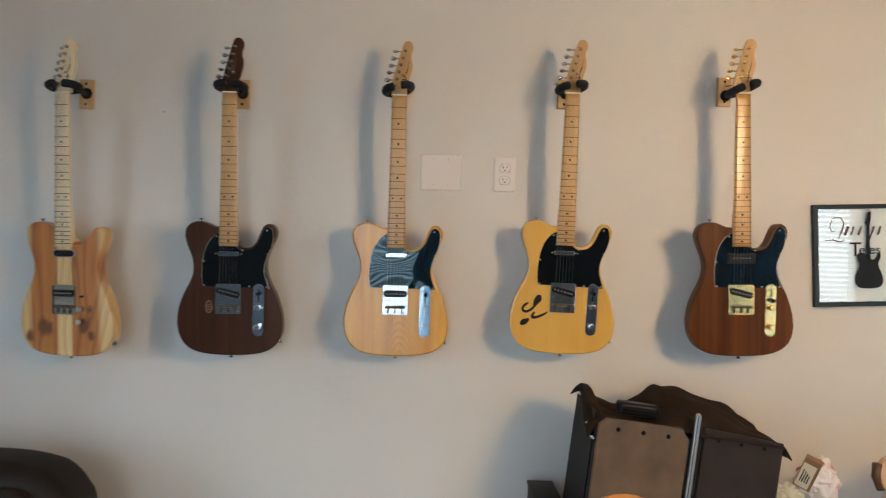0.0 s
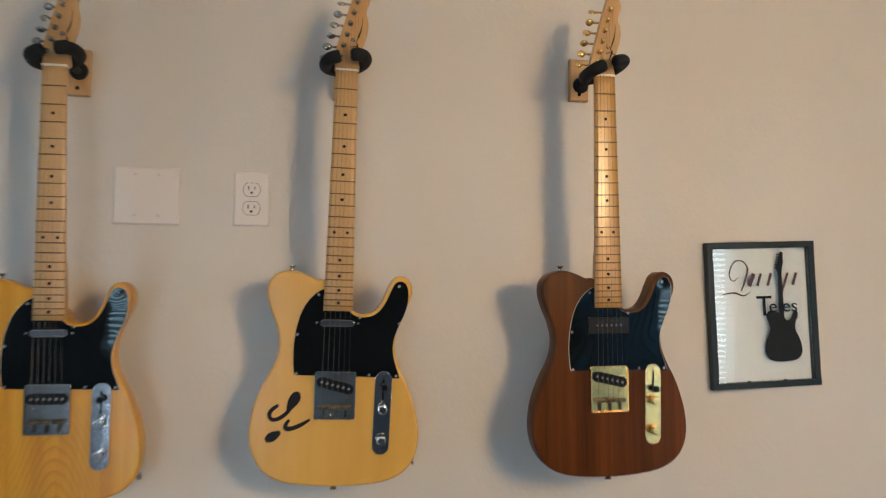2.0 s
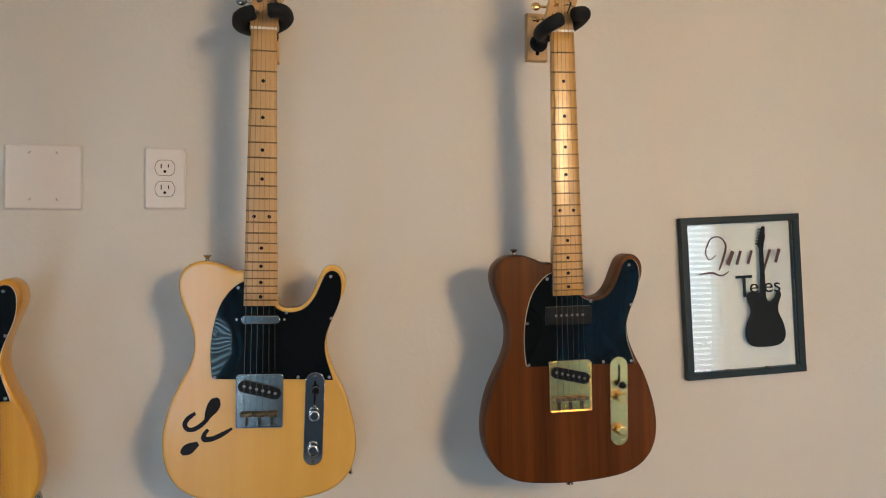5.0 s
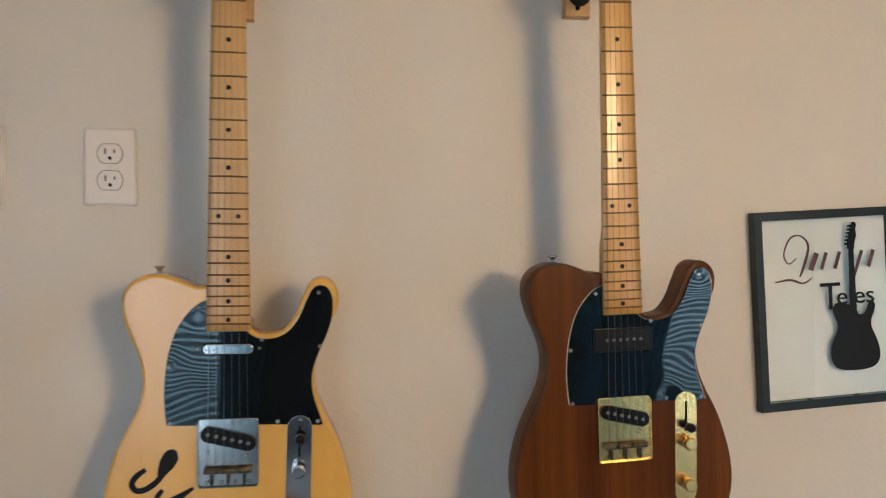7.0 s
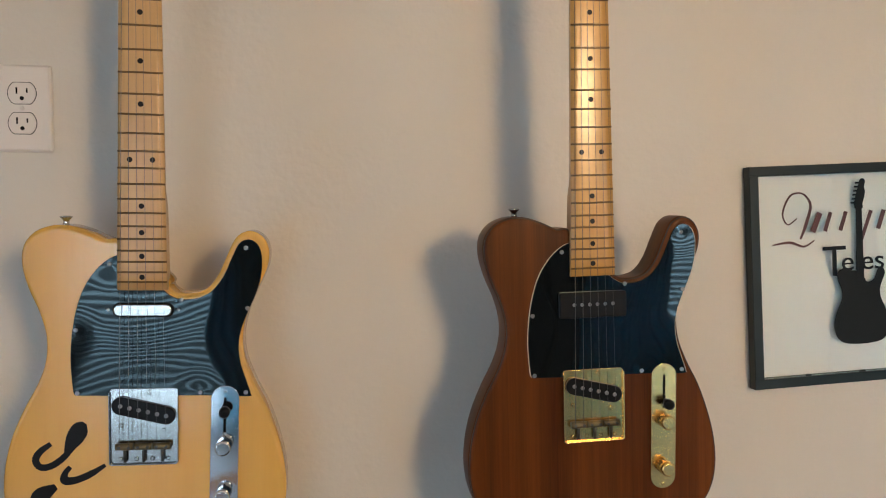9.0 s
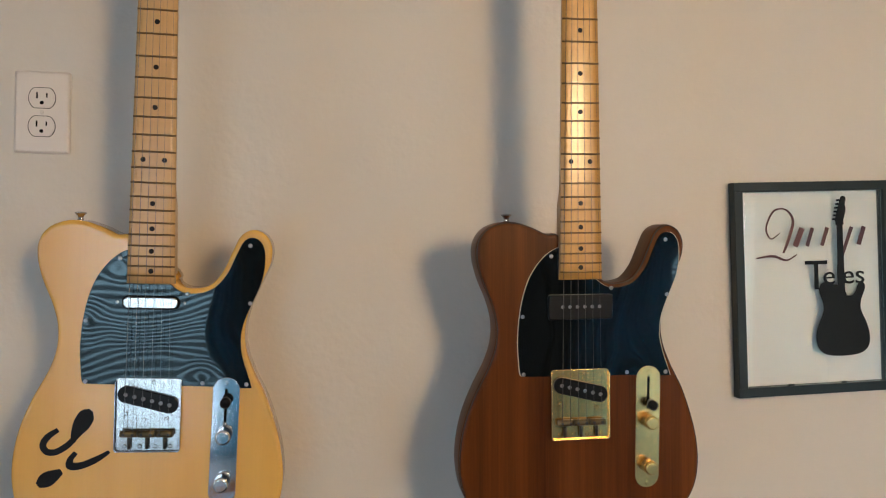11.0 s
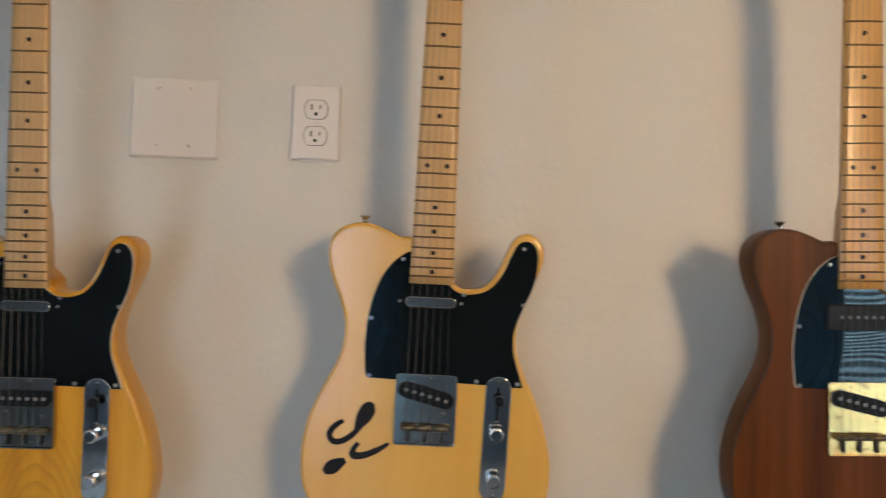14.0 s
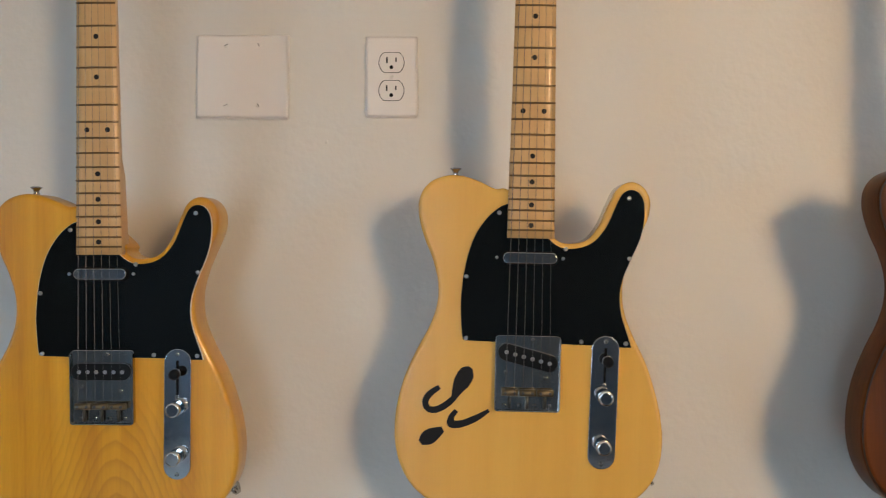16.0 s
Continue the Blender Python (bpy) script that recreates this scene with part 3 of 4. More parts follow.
def tuner(parent, x, z, material, turn):
    """A machine head: post and bush on the face, shaft and button out to the side."""
    t = part("tuner", shared(("tuner", material.name), lambda: mesh_of("tuner", lathe([(0.0052, 0.0005), (0.0052, -0.0012), (0.0032, -0.0014), (0.0026, -0.006), (0.0033, -0.0078), (0.0033, -0.0105), (0.0025, -0.0112)], 14), material)), material, parent, m=pose(x, -0.0002, z))

    def button():
        bm = bmesh.new()
        bmesh.ops.create_uvsphere(bm, u_segments=12, v_segments=8, radius=1)
        for v in bm.verts:
            v.co = Vector((v.co.x * 0.0088, v.co.y * 0.0036 * (1 + 0.25 * abs(v.co.x)), v.co.z * 0.0072))
        for f in bm.faces:
            f.smooth = True
        return mesh_of("button", bm, material)
    part("shaft", shared(("shaft", material.name), lambda: mesh_of("shaft", tube([(0.004, 0.018, 0), (-0.026, 0.018, 0)], 0.0022, 8), material)), material, t)
    part("button", shared(("button", material.name), button), material, t, m=pose(-0.031, 0.018, 0, turn))
    return t


def guitar(x, y, z, lean, dx, label, body_mat, neck_mat, head_mat, hardware, head=HEAD_ROUND, guard=True, edge=False, slant=True,
           front="bar", plate=True, yaw=0.0, knobs=None):
    """An electric guitar hung by its head. The origin is at the nut; z runs along the neck."""
    m = pose(x, y, z, lean, 0, yaw) @ pose(0, 0, 0, 0, -math.degrees(math.asin(dx / SCALE)), 0)
    g = thing("electric_guitar", m, label, "guitar", "guitars hung in a row on the wall")
    body = part("body", shared(("body", body_mat.name), lambda: mesh_of("body", slab(spline(mm(BODY if guard else BODY_SLANT), 5), 0.0, 0.0445, 0.0055, 5), body_mat)), body_mat, g)
    part("neck", shared(("neck", neck_mat.name), lambda: neck_mesh(neck_mat)), neck_mat, g)
    hd = part("headstock", mesh_of("headstock", slab(spline([(a / 1000, b * 0.94 / 1000) for a, b in head], 4), 0.0, 0.0145, 0.0016, 2), head_mat), head_mat, g)
    part("nut", shared("nut", lambda: mesh_of("nut", box(-0.0213, -0.0098, -0.0005, 0.0213, 0.002, 0.0035), BONE)), BONE, g)
    for n in range(1, 22):
        part("fret", shared(("fret", n), lambda: fret_mesh(n)), FRETWIRE, g)
    dot = shared("dot", lambda: mesh_of("inlay_dot", lathe([(0.0031, 0.001), (0.0031, -0.0002)], 14), DOTBLACK))
    for n in (3, 5, 7, 9, 12, 15, 17, 19, 21):
        zz = (fret_z(n - 1) + fret_z(n)) / 2
        for off in ((-0.0125, 0.0125) if n == 12 else (0.0,)):
            camber = 0.0011 * (1 - (off / half_width(zz)) ** 2)
            part("inlay_dot", dot, DOTBLACK, g, m=pose(off, -0.0073 - camber, zz))
    # strings
    for k in range(6):
        s = (k - 2.5) / 2.5
        gauge = 0.00042 - 0.00005 * k
        post_z = 0.029 + 0.0218 * k
        post_x = -0.0145 + 0.0061 * k
        path = [(0.0262 * s, -0.0118, BRIDGE_Z - 0.004), (0.0262 * s, -0.0118, BRIDGE_Z), (0.0172 * s, -0.0102, 0.0015), (post_x + 0.003, -0.006, post_z)]
        part("string", shared(("string", k), lambda: mesh_of("string", tube(path, gauge, 4), STRING)), STRING, g)
        tuner(g, post_x, post_z, hardware, 25 * ((k * 7) % 5 - 2))
    screw(g, 0.010, -0.001, 0.062, hardware, 0.0042, "string_tree")
    # the maker's mark on the head, as a plain flourish
    part("head_mark", shared("mark", lambda: mesh_of("head_mark", stroke([(0.012, 0.034), (0.019, 0.052), (0.016, 0.058), (0.022, 0.074), (0.026, 0.090), (0.027, 0.108)], [0.001, 0.003, 0.001, 0.0028, 0.0012, 0.0008], -0.0005, 0.001), INK)), INK, hd)
    part("head_mark", shared("mark2", lambda: mesh_of("head_mark", stroke([(0.005, 0.048), (0.015, 0.050), (0.026, 0.046)], [0.0008, 0.0018, 0.0008], -0.0006, 0.001), INK)), INK, hd)
    # pickguard
    if guard:
        line = spline(mm(GUARDLINE), 5, False) + spline(mm(GUARDLINE2), 5, False)
        if edge:
            grown = [(px + 0.0009 * (1 if px > 0 else -1), pz) for px, pz in line]
            part("guard_edge", slab(grown, -0.0013, 0.0004), GUARDEDGE, g, "cream ply line round the guard")
        gd = part("pickguard", shared("guard", lambda: mesh_of("pickguard", slab(line, -0.0024, 0.0002, 0.0005, 2), GUARD)), GUARD, g, "glossy black plastic pickguard")
        for px, pz in GUARD_SCREWS:
            screw(gd, px, -0.0024, BRIDGE_Z + pz, SCREWSTEEL, 0.0028)
    # neck pickup
    if front == "bar":
        p = part("neck_pickup", shared(("bar", hardware.name), lambda: mesh_of("neck_pickup", slab(rect(-0.0325, BRIDGE_Z + 0.1525, 0.0325, BRIDGE_Z + 0.1665, 0.0069, 6), -0.0075, 0.0, 0.0014, 3), SATIN if hardware is NICKEL else hardware)), SATIN, g, "metal-covered single-coil pickup")
        part("cutout", shared("bar_cutout", lambda: mesh_of("cutout", slab(rect(-0.0345, BRIDGE_Z + 0.1508, 0.0345, BRIDGE_Z + 0.1682, 0.0086, 6), -0.0027, -0.0015), SLOT)), SLOT, p)
        for sx in (-0.0395, 0.0395):
            screw(p, sx, -0.0026, BRIDGE_Z + 0.1595, SCREWSTEEL, 0.0021)
    elif front == "wide":
        p = part("neck_pickup", slab(rect(-0.0425, BRIDGE_Z + 0.1315, 0.0425, BRIDGE_Z + 0.1635, 0.003), -0.0085, 0.0, 0.0015, 2), BLACKPLASTIC, g, "wide black soap-bar pickup")
        for k in range(6):
            screw(p, -0.0245 + 0.0098 * k, -0.0085, BRIDGE_Z + 0.148, STEEL, 0.0024, "pole_piece")
    else:
        ring = part("neck_pickup", slab(rect(-0.040, BRIDGE_Z + 0.150, 0.040, BRIDGE_Z + 0.174, 0.011, 6), -0.003, 0.0, 0.001, 2), CHROME, g, "chrome-ringed dark pickup")
        part("coil", slab(rect(-0.033, BRIDGE_Z + 0.153, 0.033, BRIDGE_Z + 0.171, 0.0085, 6), -0.0075, -0.003, 0.0015, 2), BLACKPLASTIC, ring)
    # bridge
    z0, z1, bw = BRIDGE_Z - 0.0245, BRIDGE_Z + 0.0665, 0.0392
    b = part("bridge", shared(("bridge", hardware.name), lambda: mesh_of("bridge", slab(rect(-bw, z0, bw, z1, 0.005), -0.0031, 0.0, 0.0006, 2), hardware)), hardware, g, "metal bridge plate")
    lip = bmesh.new()
    for sx in (-bw, bw - 0.0014):
        slab(rect(sx, z0 + 0.004, sx + 0.0014, z1 - 0.004), -0.0068, -0.0025, 0.0005, 2, bm=lip)
    slab(rect(-bw + 0.004, z0, bw - 0.004, z0 + 0.0014), -0.0068, -0.0025, 0.0005, 2, bm=lip)
    for sx, a0 in ((-bw + 0.0045, 180), (bw - 0.0045, 270)):
        turns = [radians(a0 + 90 * k / 5) for k in range(6)]
        slab([(sx + 0.0045 * math.cos(a), z0 + 0.0045 + 0.0045 * math.sin(a)) for a in turns] + [(sx + 0.0031 * math.cos(a), z0 + 0.0045 + 0.0031 * math.sin(a)) for a in turns[::-1]], -0.0068, -0.0025, bm=lip)
    part("rim", lip, hardware, b)
    turn = 14 if slant else 0
    pk = part("bridge_pickup", shared("bpick", lambda: mesh_of("bridge_pickup", slab(rect(-0.0365, -0.0105, 0.0365, 0.0105, 0.0103, 6), -0.0078, -0.0025, 0.001, 2), BLACKPLASTIC)), BLACKPLASTIC, b, "black pickup with steel pole pieces", m=pose(0.0, 0, BRIDGE_Z + 0.0405, 0, turn, 0))
    for k in range(6):
        screw(pk, -0.0265 + 0.0106 * k, -0.0078, 0, STEEL, 0.0026, "pole_piece")
    for k in range(3):
        cx = -0.021 + 0.021 * k
        sd = part("saddle", shared("saddle", lambda: mesh_of("saddle", tube([(-0.0098, -0.0085, 0), (0.0098, -0.0085, 0)], 0.0043, 10), BRASS)), BRASS, b, m=pose(cx, 0, BRIDGE_Z - 0.001))
        part("spring", shared("spring", lambda: mesh_of("spring", tube([(0, -0.006, -0.019), (0, -0.007, -0.003)], 0.0022, 8), DARKSTEEL)), DARKSTEEL, sd)
        for off in (-0.0055, 0.0055):
            part("height_screw", shared("hscrew", lambda: mesh_of("height_screw", tube([(0, -0.002, 0), (0, -0.0145, 0)], 0.0017, 8), DARKSTEEL)), DARKSTEEL, sd, m=pose(off, 0, 0))
    for k in range(4):
        screw(b, -0.027 + 0.018 * k, -0.0032, BRIDGE_Z - 0.0175, hardware, 0.0028)
    for sx, sz in ((0.006, 0.065), (-0.026, 0.026), (0.022, 0.020)):
        screw(b, sx, -0.0032, BRIDGE_Z + sz - 0.0035, hardware, 0.0027)
    # controls
    if plate:
        c = part("control_plate", shared(("plate", hardware.name), lambda: mesh_of("control_plate", slab(rect(-0.0165, -0.080, 0.0165, 0.080, 0.0162, 8), -0.0034, 0.0, 0.0007, 2), CHROME if hardware is NICKEL else hardware)), hardware, g, "polished metal control plate", m=pose(0.0915, 0, BRIDGE_Z - 0.012, 0, 1.0, 0))
        part("slot", shared("slot", lambda: mesh_of("slot", slab(rect(-0.0016, 0.024, 0.0016, 0.066), -0.0037, -0.0030), SLOT)), SLOT, c)
        sw = part("switch", shared("switch", lambda: mesh_of("switch", lathe([(0.002, 0), (0.002, -0.008), (0.0062, -0.009), (0.0068, -0.013), (0.0060, -0.0175), (0.003, -0.0185)], 16), BLACKPLASTIC)), BLACKPLASTIC, c, "black switch tip", m=pose(0.001, -0.003, knobs or 0.054, 12))
        for kz in (0.0085, -0.0505):
            knob(c, 0.0, kz, CHROME if hardware is NICKEL else hardware)
        for kz in (0.0735, 0.0215, -0.0735):
            screw(c, 0, -0.0034, kz, hardware, 0.0026)
    else:
        for kx, kz in ((0.062, -0.006), (0.060, -0.045)):
            knob(g, kx, BRIDGE_Z + kz, CHROME)
        part("switch", lathe([(0.004, 0), (0.004, -0.003), (0.002, -0.004), (0.0028, -0.014), (0.001, -0.015)], 14), BLACKPLASTIC, g, m=pose(0.062, 0, BRIDGE_Z + 0.032))
    # strap buttons and jack
    pin = shared(("pin", hardware.name), lambda: mesh_of("strap_button", lathe([(0.0045, 0.002), (0.0033, -0.002), (0.0036, -0.0052), (0.0070, -0.0082), (0.0070, -0.0094), (0.003, -0.0102)], 16), NICKEL))
    part("strap_button", pin, NICKEL, g, m=pose(-0.091, 0.020, BRIDGE_Z + 0.2575, -90))
    part("strap_button", pin, NICKEL, g, m=pose(0.0035, 0.022, BRIDGE_Z - 0.1535, 90))
    part("jack_cup", shared(("jack", hardware.name), lambda: mesh_of("jack_cup", lathe([(0.0115, 0.002), (0.0115, -0.002), (0.009, -0.003), (0.0075, 0.000), (0.0045, -0.001), (0.0040, -0.006)], 18), hardware)), hardware, g, m=pose(0.1525, 0.023, BRIDGE_Z - 0.1075, 0, 0, 90) @ pose(0, 0, 0, -32, 0, 0))
    return g, body


def hanger(x, y, z, tilt, up):
    """A wall hanger: wooden block, steel arm and a padded yoke that holds the head."""
    h = thing("guitar_hanger", pose(x, WALL, z), "oak wall block with black padded yoke holding a guitar", "wall hanger", "guitar hangers in a row")
    deep = WALL - y
    part("block", shared("block", lambda: mesh_of("block", slab(rect(-0.024, -0.018, 0.019, 0.076), -0.019, 0.0, 0.003, 2), OAKBLOCK)), OAKBLOCK, h, m=pose(0, 0, up))
    for sz in (-0.004, 0.062):
        screw(h, -0.0025, -0.019, sz + up, SLOT, 0.0042)
    part("arm", tube([(0, -0.015, 0.030), (0, -deep + 0.075, 0.024), (0, -deep + 0.045, 0.012)], 0.007, 10), RUBBER, h)
    part("wall_flange", shared("flange", lambda: mesh_of("wall_flange", lathe([(0.018, -0.018), (0.018, -0.022), (0.010, -0.026)], 18), RUBBER)), RUBBER, h, m=pose(0, 0, 0.030))
    for s in (-1, 1):
        pts = spline([(0.0, -deep + 0.048, 0.010), (s * 0.022, -deep + 0.044, 0.011), (s * 0.037, -deep + 0.026, 0.013), (s * 0.039, -deep + 0.002, 0.014), (s * 0.031, -deep - 0.022, 0.015), (s * 0.010, -deep - 0.027, 0.017)], 4, False)
        turned = [Matrix.Rotation(radians(tilt), 3, "Y") @ Vector(p) + Vector((0, 0, 0.007)) for p in pts]
        n = len(turned)
        part("yoke_pad", tube(turned, 0.0125, 12, taper=[0.75 if k == 0 else (0.8 if k == n - 1 else 1.0) for k in range(n)]), RUBBER, h)
    return h


G1, _ = guitar(-1.163, 2.245, 2.030, 3.0, 0.004, "knotty pine electric guitar without pickguard, pale maple neck", PINE, MAPLE_PALE, MAPLE_PALE, NICKEL, HEAD_HOOK, guard=False, slant=False, front="ring", plate=False, yaw=-13)
G2, B2 = guitar(-0.660, 2.245, 2.046, 3.0, 0.007, "dark walnut electric guitar with black pickguard, dark head", WALNUT, MAPLE, WALNUT, NICKEL, edge=True)
G3, _ = guitar(-0.148, 2.263, 2.057, 2.2, 0.005, "amber natural ash electric guitar with black pickguard", ASH, MAPLE, MAPLE, NICKEL, edge=True, slant=False)
G4, B4 = guitar(0.383, 2.260, 2.079, 2.0, -0.010, "butterscotch blonde electric guitar with black pickguard and painted marks", BUTTER, MAPLE, MAPLE, NICKEL)
G5, B5 = guitar(0.897, 2.237, 2.091, 1.6, 0.018, "reddish brown mahogany electric guitar with gold hardware", MAHOGANY, MAPLE_WARM, MAPLE, GOLD, front="wide", edge=True, knobs=0.034)
for (gx, gy, gz), tilt in (((-1.163, 2.245, 2.030), -3), ((-0.660, 2.245, 2.046), 0), ((-0.149, 2.263, 2.059), -12), ((0.383, 2.260, 2.079), -10), ((0.906, 2.237, 2.089), -20)):
    hanger(gx, gy, gz, tilt, 0.014 if gx > 0.8 else 0.0)

# dark brown line round the mahogany body's edge
ring = np.array(spline(mm(BODY), 4))
along = np.roll(ring, -1, 0) - np.roll(ring, 1, 0)
along /= np.linalg.norm(along, axis=1)[:, None]
if np.sum(ring[:, 0] * np.roll(ring[:, 1], -1) - np.roll(ring[:, 0], -1) * ring[:, 1]) < 0:
    along = -along
ring = ring + np.stack([-along[:, 1], along[:, 0]], 1) * 0.0019
part("edge_line", tube([(px, 0.0019, pz) for px, pz in list(ring) + [ring[0]]], 0.0011, 6), EDGEBROWN, B5, "dark brown edge line")
# black brush marks on the blonde body
MARKS = [
    ([(-111, 10), (-123, 1), (-128, -9), (-123, -17), (-113, -17), (-101, -10), (-92, -1)], [4, 5.5, 5.5, 5.5, 5.5, 5.5, 5]),
    ([(-94, -4), (-89, 8), (-84, 17), (-78, 28), (-73.5, 34)], [4, 10, 14, 13, 4]),
    ([(-90, -18), (-96, -26), (-96, -34), (-84, -34), (-67, -27), (-51, -17)], [4, 5, 7, 6, 5.5, 3]),
    ([(-133, -58), (-126, -53), (-118, -48), (-106, -41)], [5, 12, 12, 5]),
]
for pts, widths in MARKS:
    part("painted_mark", stroke(mm([(a + 2.5, c - 4) for a, c in pts]), [w * 1.42 / 1000 for w in widths], -0.0006, 0.0005), INK, B4)
# small oval emblem on the walnut body, plain
TAN = mat("tan_emblem", (0.30, 0.13, 0.05), 0.4)
oval = [(-0.060 + 0.0105 * math.cos(a * math.pi / 12), BRIDGE_Z - 0.004 + 0.020 * math.sin(a * math.pi / 12)) for a in range(24)]
inner = [(-0.060 + 0.0080 * math.cos(a * math.pi / 12), BRIDGE_Z - 0.004 + 0.0172 * math.sin(a * math.pi / 12)) for a in range(24)]
part("emblem", slab(oval, -0.0004, 0.0005), TAN, B2, "small tan oval emblem")
part("emblem_field", slab(inner, -0.0007, 0.0005), WALNUT, B2)
for k in range(3):
    part("emblem_bar", slab(rect(-0.0655, BRIDGE_Z - 0.013 + 0.007 * k, -0.0545, BRIDGE_Z - 0.0105 + 0.007 * k, 0.001), -0.0010, 0.0), TAN, B2)


# ---- wall plates ----
def cover_plate(name, x0, z0, x1, z1, label):
    p = thing(name, pose((x0 + x1) / 2, WALL, (z0 + z1) / 2), label, "wall plate")
    w, h = (x1 - x0) / 2, (z1 - z0) / 2
    part("plate", slab(rect(-w, -h, w, h, 0.003, 3), -0.0070, 0.0, 0.0040, 4), IVORY, p)
    return p


blank = cover_plate("blank_plate", -0.0785, 1.783, 0.0525, 1.9015, "ivory plastic blank double wall plate with four screws")
for sx in (-0.023, 0.023):
    for sz in (-0.040, 0.044):
        s = screw(blank, sx, -0.0070, sz, IVORY, 0.0032)
        part("screw_slot", shared("sslot", lambda: mesh_of("screw_slot", slab(rect(-0.0026, -0.0004, 0.0026, 0.0004), -0.0011, -0.0005), SLOT)), SLOT, s, m=pose(0, 0, 0, 0, 40 * sx / 0.023 + 20, 0))
outlet = cover_plate("electrical_outlet", 0.159, 1.7855, 0.232, 1.899, "ivory double electrical outlet plate with two sockets")
for sz in (0.0195, -0.0195):
    line = [(0.0172 * math.cos(a), max(-0.0138, min(0.0138, 0.0172 * math.sin(a)))) for a in [2 * math.pi * k / 32 for k in range(32)]]
    part("socket_gap", slab([(a * 1.05, b * 1.05 + sz) for a, b in line], -0.0073, -0.006), SLOT, outlet)
    sock = part("socket", slab([(a, b + sz) for a, b in line], -0.0080, -0.006, 0.0006, 2), IVORY, outlet)
    part("slot", slab(rect(-0.0074, sz - 0.001, -0.0053, sz + 0.0075), -0.0083, -0.0075), SLOT, sock)
    part("slot", slab(rect(0.0053, sz + 0.0005, 0.0072, sz + 0.0065), -0.0083, -0.0075), SLOT, sock)
    part("slot", slab(circle(0, sz - 0.0066, 0.0027, 12), -0.0083, -0.0075), SLOT, sock)
screw(outlet, 0, -0.0070, 0, IVORY, 0.0026)

# ---- framed sign ----
sign = thing("framed_sign", pose(1.345, WALL - 0.001, 1.6125, 0, -2.6, 0), "black framed glass sign with guitar silhouette and lettering", "picture frame")
FW, FH, FB = 0.1335, 0.1665, 0.0145
for name, x0, z0, x1, z1 in (("frame_rail", -FW, -FH, FW, -FH + FB), ("frame_rail", -FW, FH - FB, FW, FH), ("frame_stile", -FW, -FH + FB, -FW + FB, FH - FB), ("frame_stile", FW - FB, -FH + FB, FW, FH - FB)):
    part(name, slab(rect(x0, z0, x1, z1), -0.019, -0.001, 0.0012, 2), FRAMEBLACK, sign)
part("backing", box(-FW + FB, -0.003, -FH + FB, FW - FB, -0.0012, FH - FB), CARDWHITE, sign, "pale backing card")
pane = part("glass", box(-FW + FB, -0.0135, -FH + FB, FW - FB, -0.0115, FH - FB), GLASS, sign, "clear glass")
pane.visible_shadow = False


def silhouette():
    """A small flat guitar shape."""
    bm = bmesh.new()
    s = 0.285
    slab([(x * s, (z - BRIDGE_Z) * s) for x, z in spline(mm(BODY), 3)], -0.0145, -0.0137, bm=bm)
    slab([(-0.0062, 0.05), (0.0062, 0.05), (0.0046, 0.165), (-0.0046, 0.165)], -0.0147, -0.0137, bm=bm)
    slab([(a / 1000 * s - 0.0003, 0.163 + b / 1000 * s * 0.9) for a, b in spline(HEAD_ROUND, 3)], -0.0147, -0.0137, bm=bm)
    for k in range(6):
        slab(rect(-0.0125 + 0.0015 * k, 0.1705 + 0.006 * k, -0.004 + 0.0015 * k, 0.1735 + 0.006 * k), -0.0147, -0.0137, bm=bm)
    return bm


part("guitar_silhouette", silhouette(), DECALBLACK, sign, "black guitar silhouette", m=pose(0.0455, 0, -0.0655))
lettering("lettering", "T", 0.066, pose(-0.0165, -0.0138, -0.003, 90, 0, 0) @ Matrix.Diagonal((1.0, 1, 1, 1)), DECALBLACK, sign)
lettering("lettering", "eles", 0.042, pose(0.0140, -0.0138, 0.0044, 90, 0, 0) @ Matrix.Diagonal((1.12, 1, 1, 1)), DECALBLACK, sign)
# the written name above it, as plain flourishes of its size and colour
NAME = [
    ([(-102, 39), (-80, 41), (-62, 36), (-48, 42)], [2, 4, 3, 1.5]),
    ([(-70, 66), (-82, 60), (-88, 72), (-78, 90), (-62, 92), (-52, 80), (-58, 60), (-66, 44)], [1.5, 2, 2.5, 3, 2.5, 4, 5, 3]),
    ([(-50, 51), (-40, 71)], [9, 9]),
    ([(-34, 51), (-26, 71)], [6, 6]),
    ([(-14, 51), (-6, 71)], [6, 6]),
    ([(10, 32), (27, 71)], [5, 6]),
    ([(36, 51), (44, 71)], [7, 7]),
]
for pts, widths in NAME:
    part("flourish", stroke([(-0.097 + (a + 102) * 0.001263, 0.047 + (b - 38) * 0.00142) for a, b in pts], [w / 1000 for w in widths], -0.0144, -0.0137, 5), DECALRED, sign)
for sx in (-0.045, 0.045):
    part("retaining_tab", box(sx - 0.004, -0.016, -FH + FB, sx + 0.004, -0.0138, -FH + FB + 0.003), FRAMEBLACK, sign)

# A dark nail hole at left and a small bump of wall colour at right.
for hx, hz in ((-0.920, 2.012), (0.105, 1.752)):
    tagged(part("nail_hole_and_bump", lathe([(0.0022, 0.0), (0.0022, -0.0008), (0.001, -0.001)], 10), SLOT if hx < 0 else WALLPAINT, None, m=pose(hx, WALL, hz)), "tiny old nail hole at left, wall-coloured bump at right", "nail hole")


